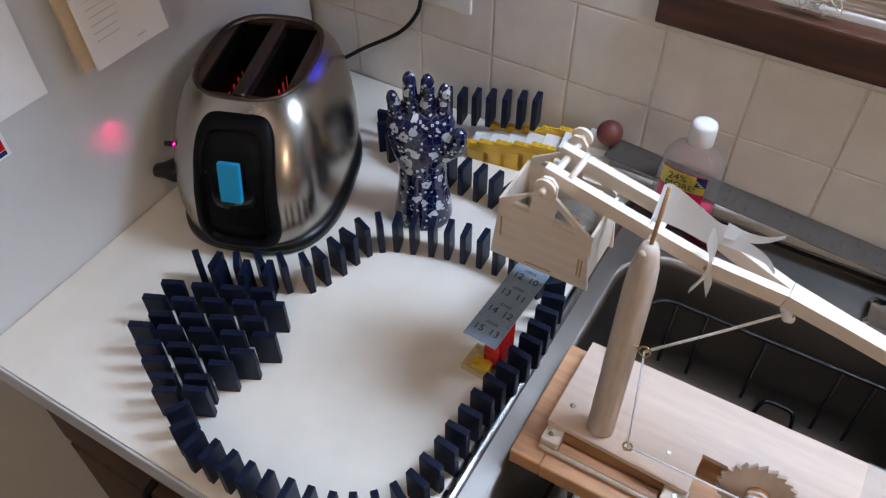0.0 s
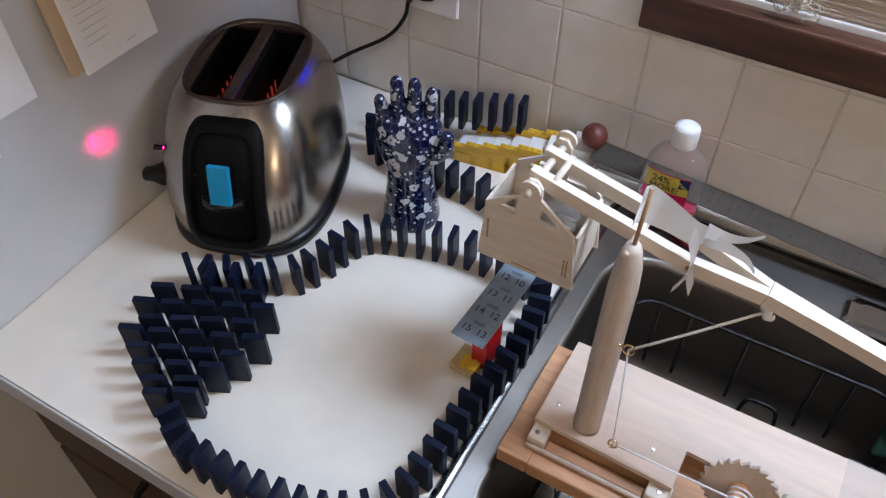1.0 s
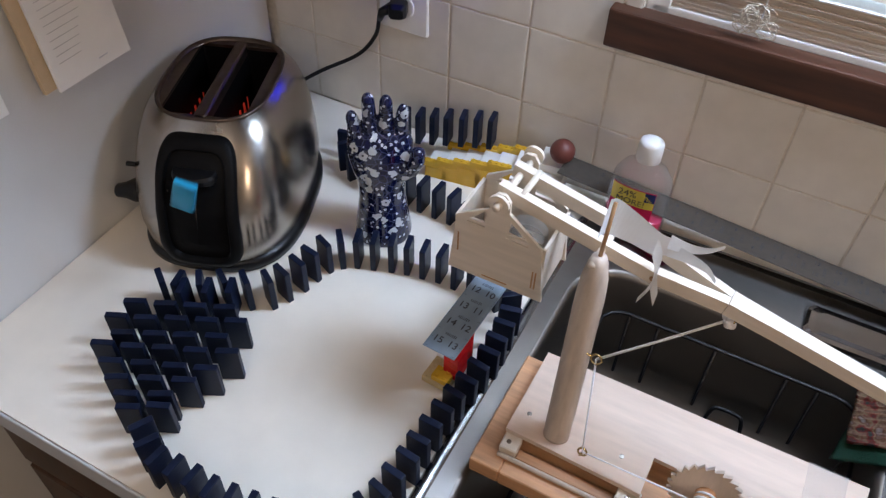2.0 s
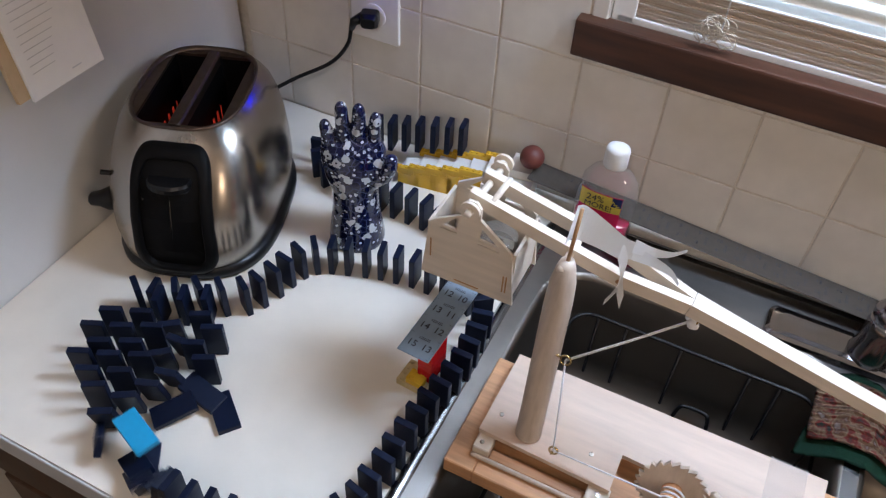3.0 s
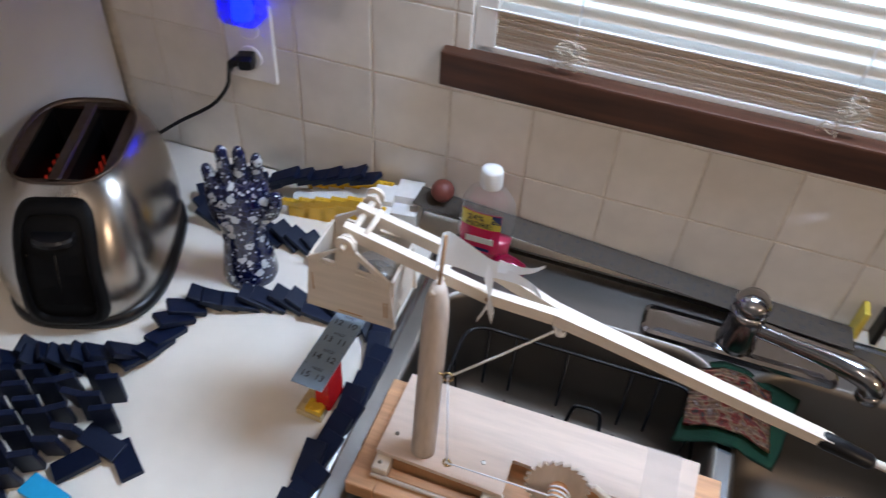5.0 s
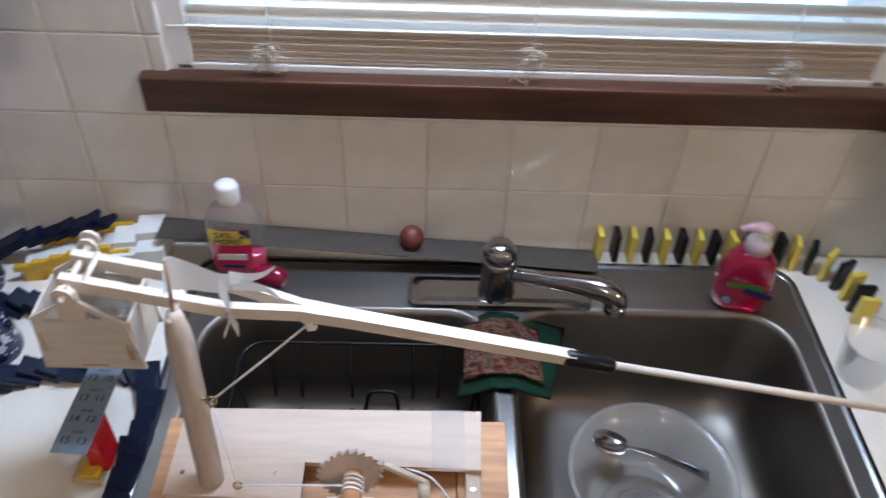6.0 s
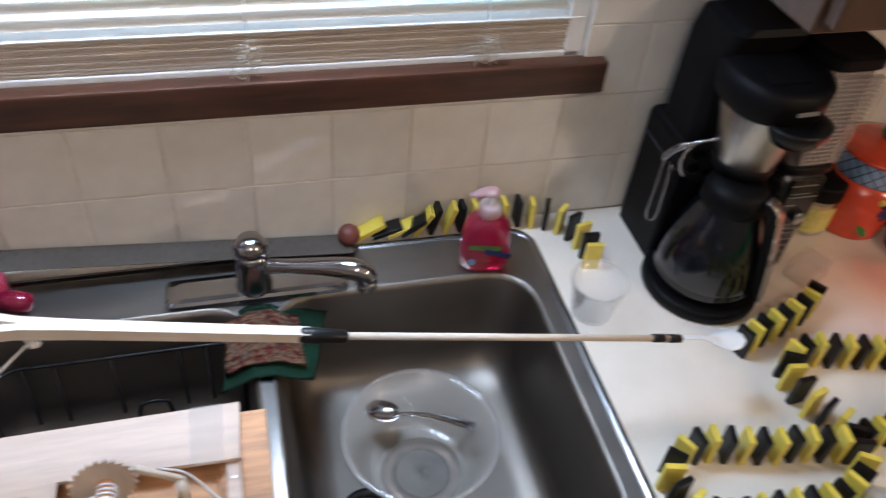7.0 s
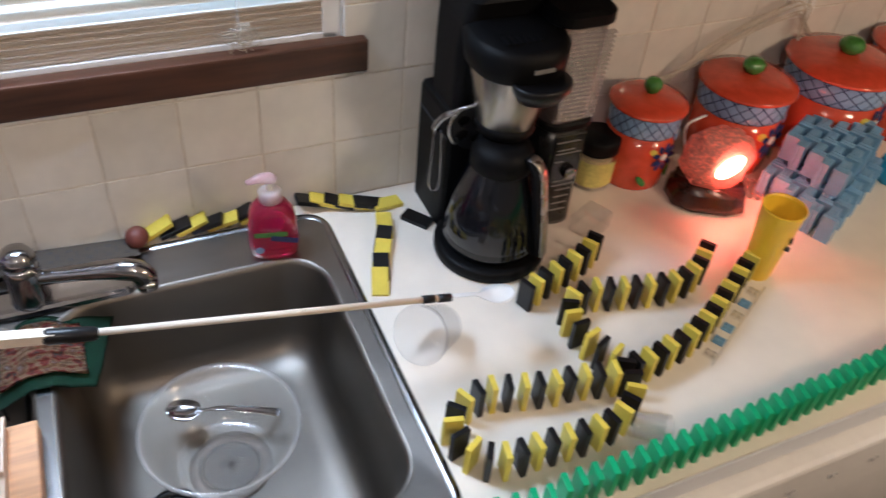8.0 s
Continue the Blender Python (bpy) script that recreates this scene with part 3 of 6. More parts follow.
# black and yellow: along the sink's back ledge to the clear cup
LEDGE = [(0.792, -0.018), (0.88, -0.020), (0.98, -0.022), (1.055, -0.022), (1.088, -0.030), (1.112, -0.046), (1.126, -0.068), (1.133, -0.095), (1.132, -0.125), (1.125, -0.155), (1.119, -0.176)]
ENDS = [flat(1.050, -0.021, TOP + 0.019, -4, 18), flat(1.071, -0.024, TOP + 0.016, -14, 16), flat(1.093, -0.030, TOP + 0.013, -18, 15), flat(1.115, -0.037, TOP + 0.012, -16, 14), flat(1.137, -0.044, TOP + 0.011, -10, 13), flat(1.166, -0.049, TOP + 0.006, 8, 6), flat(1.199, -0.098, TOP + 0.0038, -52)]
ENDS += [flat(1.142 - 0.0117 * k, -0.103 - 0.0275 * k, TOP + 0.0095 - 0.001 * k, -112 - random.uniform(-6, 6), 12) for k in range(5)]
LEDGE_RUN = along(LEDGE, 0.0232)
LEDGE_RUN = LEDGE_RUN[:len(LEDGE_RUN) - 1 + len(LEDGE_RUN) % 2]
for i, (x, y, h, s) in enumerate(LEDGE_RUN):
    stand("yellow" if i % 2 == 0 else "black", x, y, h, falls_at=6.80 + 1.65 * s if s < 0.1 else 6.965 + 1.2 * (s - 0.1), z=TOP + (0.0055 if x < 1.06 else 0.0), final=ENDS[i - len(LEDGE_RUN) + len(ENDS)] if i >= len(LEDGE_RUN) - len(ENDS) else None)

# black and yellow: the winding run beside the coffee maker, still standing
WIND = (
    [(1.272, -0.322), (1.31, -0.308), (1.35, -0.296), (1.395, -0.279), (1.425, -0.258)],
    [(1.575, -0.334), (1.53, -0.366), (1.478, -0.376), (1.42, -0.367), (1.36, -0.352), (1.325, -0.358), (1.310, -0.378), (1.308, -0.41), (1.316, -0.445), (1.33, -0.475),
     (1.318, -0.492), (1.27, -0.483), (1.21, -0.476), (1.15, -0.461), (1.11, -0.466), (1.085, -0.489), (1.086, -0.518), (1.10, -0.542), (1.13, -0.553),
     (1.18, -0.554), (1.24, -0.556), (1.285, -0.548), (1.316, -0.528), (1.328, -0.502)],
    [(1.345, -0.488), (1.375, -0.485), (1.41, -0.478), (1.45, -0.468), (1.50, -0.446), (1.55, -0.418), (1.60, -0.390), (1.648, -0.364)])
for pts in WIND:
    for i, (x, y, h, s) in enumerate(along(pts, 0.0202)):
        stand("black" if i % 2 == 0 else "yellow", x, y, h)

# green along the front
for i in range(36):
    stand("green", 1.085 + i * 0.0205, -0.612 + 0.018 * (i / 30.0) ** 3 - (0.0 if i > 3 else 0.002 * i), -8)

# pale blue walls: rows laid like bricks
BACK_ROWS = []
for r in range(6):
    for k in range(10):
        for lay in range(2 if r > 0 and k > 1 else 1):
            turn = 25 + 90 * ((k + r + lay) % 2)
            cell = pose(1.806, -0.350, 0, 0, 0, 25) @ pose(k * 0.0248 + r * 0.010, r * 0.0248, 0)
            off = pose(0, 0, 0, 0, 0, turn) @ Vector((0.0082, 0, 0))
            if r > 1:
                BACK_ROWS.append(pose(cell.translation.x + off.x, cell.translation.y + off.y, TOP + lay * DH_, 0, 0, turn - 90))
                BACK_ROWS.append(pose(cell.translation.x, cell.translation.y, TOP + lay * DH_, 0, 0, turn - 90))
                continue
            stand("blue", cell.translation.x + off.x, cell.translation.y + off.y, turn, z=TOP + lay * DH_, label="pale blue plastic domino in a low domino wall")
            stand("blue", cell.translation.x, cell.translation.y, turn, z=TOP + lay * DH_, label="pale blue plastic domino in a low domino wall")

back = bmesh.new()
for m in BACK_ROWS:
    first = len(back.verts)
    back.from_mesh(ME["blue"])
    back.verts.ensure_lookup_table()
    for v in back.verts[first:]:
        v.co = m @ v.co
tagged(part("domino_wall", back, M_DBLUE), "low wall of closely set pale blue plastic dominoes", "domino wall", kind="stuff")

# the thrown domino, lying on the toaster's lever at first
thrown = tagged(new("domino", ME["cyan"]), LABEL["cyan"], "domino")

# ---- toaster ----
TOASTER = pose(-0.180, -0.252, TOP, 0, 0, 20)
toaster = thing("toaster", "brushed steel two-slot toaster with a black lever panel", "toaster", TOASTER)
# (half width, half length, centre's shift to the back, height) of the rounded body
BODY = ((0.090, 0.126, 0.0, 0.010), (0.096, 0.133, 0.0, 0.022), (0.100, 0.1345, 0.0005, 0.05), (0.099, 0.131, 0.003, 0.085), (0.096, 0.124, 0.007, 0.115),
        (0.091, 0.114, 0.013, 0.140), (0.084, 0.102, 0.018, 0.160), (0.076, 0.092, 0.021, 0.172), (0.067, 0.0845, 0.0215, 0.178))


def body_at(z):
    for (a0, b0, s0, z0), (a1, b1, s1, z1) in zip(BODY, BODY[1:]):
        if z <= z1:
            f = (z - z0) / (z1 - z0)
            return a0 + f * (a1 - a0), b0 + f * (b1 - b0), s0 + f * (s1 - s0)


def front(x, z, out=0.0):
    """A point on the toaster's front skin."""
    a, b, s = body_at(z)
    p = 2.9
    return Vector((x, s - (b + out) * (1 - min(0.999, abs(x / a)) ** p) ** (1 / p), z))


part("shell", rings([superellipse(a, b, z, 2.9, 72, 0, s) for a, b, s, z in BODY], True, False), M_TOAST, toaster, smooth=True)
part("base", rings([superellipse(a, b, z, 2.9, 72) for a, b, z in ((0.092, 0.124, 0.0), (0.102, 0.134, 0.004), (0.102, 0.134, 0.013), (0.097, 0.129, 0.019))]), M_BLACK, toaster, smooth=True)
# the top plate with two open slots and a well below each
slots = [[(sx - 0.021, -0.052), (sx + 0.021, -0.052), (sx + 0.021, 0.092), (sx - 0.021, 0.092)] for sx in (-0.029, 0.029)]
part("top_plate", plate([(p.x, p.y) for p in superellipse(0.0685, 0.086, 0, 2.9, 56, 0, 0.0215)], 0.173, 0.177, holes=slots), M_BRONZE, toaster)
part("bridge", rings([rrect(-0.0078 + d, 0.0078 - d, -0.056, 0.098, 0.004, z, 3) for d, z in ((0, 0.166), (0, 0.178), (0.002, 0.180))]), M_BRONZE, toaster, "dull steel bar between the slots")
part("rim", rings([superellipse(a, b, z, 2.9, 72, 0, 0.0215) for a, b, z in ((0.0675, 0.0850, 0.176), (0.0685, 0.0860, 0.1805), (0.0655, 0.0830, 0.1815), (0.0635, 0.0810, 0.1765))], False, False), M_BRONZE, toaster, smooth=True)
M_COIL = glow("heating_wire", (1.0, 0.07, 0.03), 0.14)
for sx in (-0.029, 0.029):
    well = part("well", rings([rrect(sx - 0.0215, sx + 0.0215, -0.0525, 0.0925, 0.003, z, 2) for z in (0.175, 0.05)], False, True), M_MATTE, toaster)
    for side in (-1, 1):
        x = sx + side * 0.0165
        pts = []
        for k in range(14):
            y = -0.048 + k * 0.0075
            pts += [(x, y, 0.066 if k % 2 else 0.128), (x, y + 0.005, 0.128 if k % 2 else 0.066)]
        part("heating_wire", tube(pts, 0.0007, 6), M_COIL, toaster, "dull red glowing heating wire")
    part("bread_rack", box(sx - 0.012, sx + 0.012, -0.05, 0.066, 0.058, 0.062), M_STEEL, toaster)
# black lever panel that follows the front
PX, PZ0, PZ1 = 0.051, 0.018, 0.169


def on_front(u, v, out):
    """u, v from -1 to 1 over the lever panel, with rounded corners."""
    return front(0.004 + u * PX * (1 - 0.10 * (v + 1) / 2), (PZ0 + PZ1) / 2 + v * (PZ1 - PZ0) / 2, out)


def panel_loop(k, out, n=48):
    loop = []
    for i in range(n):
        t = 2 * math.pi * i / n
        c, s = math.cos(t), math.sin(t)
        loop.append(on_front(k * math.copysign(abs(c) ** 0.4, c), (1 - (1 - k) * 0.62) * math.copysign(abs(s) ** 0.4, s), out))
    return loop


lever_panel = part("lever_panel", rings([panel_loop(1.0, -0.001), panel_loop(1.0, 0.0050), panel_loop(0.96, 0.0085), panel_loop(0.80, 0.0090), panel_loop(0.765, 0.0075), panel_loop(0.745, 0.0012)], False, False), M_MATTE, toaster, smooth=True)
part("lever_well", rings([panel_loop(0.75, 0.0014), panel_loop(0.5, 0.0014), panel_loop(0.3, 0.0014), panel_loop(0.02, 0.0014)], False, True), M_MATTE, toaster)
part("lever_slot", rings([[on_front(u, v, 0.0022) for u, v in ((-0.03, -0.55), (0.03, -0.55), (0.03, 0.62), (-0.03, 0.62))], [on_front(u, v, 0.0030) for u, v in ((-0.022, -0.54), (0.022, -0.54), (0.022, 0.61), (-0.022, 0.61))]]), M_MATTE, toaster, "narrow slot in which the lever runs")
lev = rings([[Vector((0.004 + a * math.cos(t), -b * max(0.0, math.sin(t)) if math.sin(t) > 0 else 0.010, h)) for t in (math.pi * k / 10 for k in range(11))] + [Vector((0.004 - a, 0.012, h)), Vector((0.004 + a, 0.012, h))] for a, b, h in ((0.024, 0.012, -0.006), (0.026, 0.016, -0.003), (0.026, 0.016, 0.003), (0.024, 0.013, 0.006))])
lever = part("lever", lev, M_BLACK, toaster, "black push-down lever")
LEVER_DOWN, LEVER_UP = pose(0, -0.126, 0.088), pose(0, -0.107, 0.134)
lever.matrix_basis = LEVER_DOWN
knob = part("browning_knob", rings([[Vector((x, r * math.cos(t), r * 0.75 * math.sin(t))) for t in (2 * math.pi * k / 20 for k in range(20))] for x, r in ((0.0, 0.016), (-0.006, 0.016), (-0.014, 0.011), (-0.022, 0.009), (-0.024, 0.006))]), M_BLACK, toaster, smooth=True)
knob.matrix_basis = pose(-0.090, -0.070, 0.066, 0, 0, 12) @ Matrix.Diagonal((1.35, 1.1, 1.1, 1))
pilot = part("pilot_light", lathe([(0.00105, 0.0), (0.00105, 0.0006), (0.0005, 0.00075)], 16), glow("red_pilot_glow", (1.0, 0.0, 0.035), 40000.0), toaster, "glowing red pilot light")
PILOT_ON, PILOT_OFF = pose(-0.0840, -0.0806, 0.1163, 0, -82, 9), pose(-0.055, -0.040, 0.118, 0, -90, 0)
pilot.matrix_basis = PILOT_ON
# tube added to shape the red spot on the panel, no part of the toaster
part("spot_tube", lathe([(0.0022, 0.0), (0.0031, 0.0), (0.0031, 0.0100), (0.0022, 0.0100)], 24, close=(False, False)), M_BLACK, toaster, "added black tube that narrows the pilot's red light to a spot").matrix_basis = pose(-0.0818, -0.0802, 0.1160, 0, -82, 9)

# mains cord up to the wall socket
cord = thing("power_cord", "black mains cord from the toaster to the wall socket", "cord", pose(0, 0, 0))
part("cable", tube(spline([(-0.225, -0.150, 0.955), (-0.215, -0.105, 0.965), (-0.175, -0.06, 0.99), (-0.125, -0.035, 1.02), (-0.098, -0.03, 1.055), (-0.090, -0.03, 1.085)], 8), 0.0028, 10), M_BLACK, cord, smooth=True)
part("plug", rings([rrect(-0.012 + d, 0.012 - d, -0.010 + d, 0.010 - d, 0.004, h, 3) for d, h in ((0.003, 0.0), (0.0, 0.004), (0.0, 0.018), (0.003, 0.026))]), M_BLACK, cord).matrix_basis = pose(-0.072, -0.008, 1.098, 90, 0, 20)
part("collar", tube([(-0.090, -0.03, 1.082), (-0.086, -0.030, 1.094), (-0.076, -0.022, 1.099)], [0.004, 0.006, 0.008], 10), M_BLACK, cord, smooth=True)

# socket plate and the blue night light above the plug
socket = thing("wall_socket", "white double wall socket plate with a plug in it", "socket", pose(-0.068, 0, 1.118))
part("plate", rings([rrect(-0.037 + d, 0.037 - d, -0.060 + d, 0.060 - d, 0.004, h, 3) for d, h in ((0, 0), (0, 0.004), (0.002, 0.006))]), M_WHITE, socket).matrix_basis = pose(0, 0, 0, 90)
for dz in (-0.022, 0.022):
    part("outlet", lathe([(0.017, 0.0055), (0.017, 0.0072), (0.015, 0.0078)], 24), M_WHITE, socket).matrix_basis = pose(0, 0, dz, 90)
night = thing("night_light", "small plug-in night light with a glowing blue shade", "night light", pose(-0.060, -0.008, 1.163))
part("shade", rings([rrect(-0.030 + d, 0.030 - d, -0.034, 0.002, 0.008, h, 4) for d, h in ((0.006, 0.0), (0.0, 0.006), (0.0, 0.05), (0.006, 0.062))]), glass("blue_shade", (0.02, 0.02, 0.9), 0.1, 1.45, 0.55), night)
part("bulb", lathe([(0.014, 0.003), (0.015, 0.008), (0.012, 0.040), (0.004, 0.046)], 20, m=pose(0, -0.016, 0)), glow("blue_bulb_glow", (0.02, 0.03, 1.0), 7.0), night, "glowing blue bulb")

# papers on the enamelled panel
def hung_sheet(cy, cz, w, h, lean, x0, x1, material, lab, curl=0.0):
    """A sheet or pad that hangs on the panel, its lower end standing off by lean degrees."""
    sheet = thing("paper_sheet", lab, "paper", pose(-0.290, cy, cz) @ pose(0, 0, h / 2, 0, -lean, 0) @ pose(0, 0, -h / 2))
    bm = bmesh.new()
    cols, rws = 10, 10
    vs = [[bm.verts.new((x1 + curl * (1 - j / rws) ** 2 * (i / cols) ** 2, -w / 2 + w * i / cols, -h / 2 + h * j / rws)) for i in range(cols + 1)] for j in range(rws + 1)]
    for j in range(rws):
        for i in range(cols):
            bm.faces.new((vs[j][i], vs[j][i + 1], vs[j + 1][i + 1], vs[j + 1][i]))
    bmesh.ops.recalc_face_normals(bm, faces=bm.faces)
    bmesh.ops.solidify(bm, geom=bm.faces[:], thickness=x1 - x0)
    part("sheet", bm, material, sheet)
    return sheet


hung_sheet(-0.353, 1.217, 0.102, 0.176, 4.5, 0.003, 0.009, M_TAN, "tan card backing of a note pad hanging on the panel")
pad = hung_sheet(-0.342, 1.216, 0.098, 0.180, 5.0, 0.010, 0.014, M_PAPER, "white printed sheet hanging on the panel", 0.004)
M_FAINT = mat("faint_print", (0.62, 0.62, 0.63), 0.8, vary=0.1, scale=60)
for k in range(17):
    part("text_line", box(0.0141, 0.0145, -0.038, random.uniform(0.0, 0.034), 0.074 - k * 0.0085, 0.0748 - k * 0.0085), M_FAINT, pad)
part("text_line", box(0.0152, 0.0158, 0.008, 0.034, -0.080, -0.0786), M_EDGE, pad, "small printed line at the foot")
hung_sheet(-0.484, 1.210, 0.085, 0.170, 0.6, 0.002, 0.003, M_PAPER, "pale sheet of paper hanging on the panel", 0.003)
card = hung_sheet(-0.533, 1.112, 0.062, 0.050, 0.5, 0.0025, 0.0032, M_PAPER, "small red and blue card on the panel")
part("red_block", box(0.0034, 0.0038, -0.026, 0.027, -0.016, 0.010), M_LEGO_R, card)
part("blue_block", box(0.0034, 0.0038, -0.026, 0.027, -0.022, -0.017), M_NAVY_GLAZE, card)

# ---- blue and white statue of an open palm ----
fl = bpy.data.materials.new("blue_white_porcelain")
fl.use_nodes = True
n, l = fl.node_tree.nodes, fl.node_tree.links
b = n["Principled BSDF"]
b.inputs["Roughness"].default_value, b.inputs["Coat Weight"].default_value = 0.10, 0.5
tc = n.new("ShaderNodeTexCoord")


def node(kind, **values):
    d = n.new(kind)
    for k, v in values.items():
        d.inputs[k].default_value = v
    return d


def math_node(op, a, bb):
    d = n.new("ShaderNodeMath")
    d.operation = op
    for i, v in enumerate((a, bb)):
        if isinstance(v, (int, float)):
            d.inputs[i].default_value = v
        else:
            l.new(v, d.inputs[i])
    return d.outputs[0]


def blossoms(scale, size, wob):
    """White blossoms: cells with a wavy edge and a dark eye."""
    v = node("ShaderNodeTexVoronoi", Scale=scale, Randomness=1.0)
    l.new(tc.outputs["Object"], v.inputs["Vector"])
    nz = node("ShaderNodeTexNoise", Scale=scale * 3.2, Detail=1.0)
    l.new(tc.outputs["Object"], nz.inputs["Vector"])
    d = math_node("ADD", v.outputs["Distance"], math_node("MULTIPLY", math_node("SUBTRACT", nz.outputs["Fac"], 0.5), wob))
    petal = math_node("LESS_THAN", d, size)
    eye = math_node("GREATER_THAN", v.outputs["Distance"], size * 0.26)
    return math_node("MULTIPLY", petal, eye)


vein = node("ShaderNodeTexVoronoi", Scale=95.0)
vein.feature = "DISTANCE_TO_EDGE"
l.new(tc.outputs["Object"], vein.inputs["Vector"])
lines = math_node("MULTIPLY", math_node("LESS_THAN", vein.outputs["Distance"], 0.030), 0.12)
white = math_node("MAXIMUM", math_node("MAXIMUM", blossoms(56.0, 0.31, 0.42), blossoms(130.0, 0.24, 0.35)), lines)
mixc = n.new("ShaderNodeMix")
mixc.data_type = "RGBA"
mixc.inputs[6].default_value, mixc.inputs[7].default_value = (0.004, 0.007, 0.045, 1), (0.50, 0.52, 0.54, 1)
l.new(white, mixc.inputs[0])
l.new(mixc.outputs[2], b.inputs["Base Color"])


def statue():
    bm = bmesh.new()
    rings([superellipse(a, d, z, 2.1, 28) for a, d, z in ((0.036, 0.036, 0.0), (0.0365, 0.0365, 0.006), (0.033, 0.032, 0.03), (0.029, 0.026, 0.06), (0.029, 0.024, 0.085), (0.035, 0.023, 0.105), (0.039, 0.021, 0.125), (0.039, 0.018, 0.145), (0.034, 0.013, 0.158), (0.02, 0.006, 0.163))], bm=bm)
    for x0, x1, top, r in ((-0.028, -0.031, 0.190, 0.0078), (-0.0105, -0.0115, 0.214, 0.0084), (0.0075, 0.0085, 0.211, 0.0084), (0.0245, 0.0275, 0.199, 0.0078)):
        tube([(x0, 0, 0.13), (x0, 0, 0.155), ((x0 + x1) / 2, -0.002, (0.155 + top) / 2), (x1, -0.004, top - 0.008), (x1, -0.004, top - 0.002), (x1, -0.004, top + 0.001)], [r * 1.25, r * 1.2, r, r * 0.92, r * 0.65, r * 0.2], 14, bm)
    tube([(0.020, -0.006, 0.100), (0.036, -0.012, 0.114), (0.043, -0.016, 0.130), (0.045, -0.017, 0.143), (0.045, -0.017, 0.147)], [0.013, 0.012, 0.0105, 0.008, 0.003], 14, bm)
    ob = part("palm_statue", bm, fl)
    ob.matrix_basis = pose(0.016, -0.205, TOP, 0, 0, 30)
    rm = ob.modifiers.new("skin", "REMESH")
    rm.mode, rm.voxel_size, rm.use_smooth_shade = "VOXEL", 0.0016, True
    sm = ob.modifiers.new("soften", "SMOOTH")
    sm.factor, sm.iterations = 0.5, 6
    return tagged(ob, "glossy porcelain statue of an open palm with white blossoms on navy", "statue")


statue()


# ---- toy bricks ----
def brick(parent, x0, x1, y0, y1, z0, z1, material, studs=True, label=""):
    """One toy brick; studs on an 8 mm grid, as a part of it."""
    o = part("brick", box(x0, x1, y0, y1, z0, z1, 0.0006, 1), material, parent, label)
    if studs:
        bm = bmesh.new()
        nx, ny = max(1, round((x1 - x0) / 0.008)), max(1, round((y1 - y0) / 0.008))
        for i in range(nx):
            for j in range(ny):
                lathe([(0.0024, z1), (0.0024, z1 + 0.0017)], 12, bm, m=pose(x0 + (i + 0.5) * (x1 - x0) / nx, y0 + (j + 0.5) * (y1 - y0) / ny, 0))
        part("stud", bm, material, o)
    return o


stair = thing("brick_stair", "yellow and white toy brick stair rising to the ball", "toy bricks", pose(0.0, -0.090, TOP, 0, 0, 8))
for i in range(5):
    x0 = 0.012 + i * 0.024
    h = 0.0180 + 0.0058 * i
    brick(stair, x0, x0 + 0.032 if i < 4 else x0 + 0.048, 0.0, 0.008, 0.0, h, M_LEGO_Y)
    brick(stair, x0 - 0.008, x0 + 0.024, 0.0, 0.0079, h + 0.0002, h + 0.0098, M_LEGO_Y)
    brick(stair, x0 + 0.016, x0 + 0.048, 0.046, 0.054, 0.0, h + 0.008, M_LEGO_Y)
    brick(stair, x0, x0 + 0.0238, 0.0085, 0.0455, 0.0, 0.0180 + 0.0050 * i, M_LEGO_W, studs=False, label="smooth white brick step")
for x0, x1, y0, y1, z0, z1 in ((0.133, 0.163, 0.012, 0.050, 0.0, 0.048), (0.164, 0.200, 0.020, 0.058, 0.0, 0.055), (0.164, 0.200, -0.004, 0.0195, 0.0, 0.043), (0.133, 0.163, -0.006, 0.0115, 0.0, 0.040)):
    brick(stair, x0, x1, y0, y1, z0, z1, M_LEGO_W, studs=False, label="smooth white brick")

ball = tagged(part("ball", lathe([(0.0163 * math.sin(math.pi * k / 20) + 0.00005, -0.0163 * math.cos(math.pi * k / 20)) for k in range(21)], 32), M_BALL, smooth=True), "small dark red rubber ball", "ball")
ball.matrix_basis = pose(0.186, -0.032, 0.977)


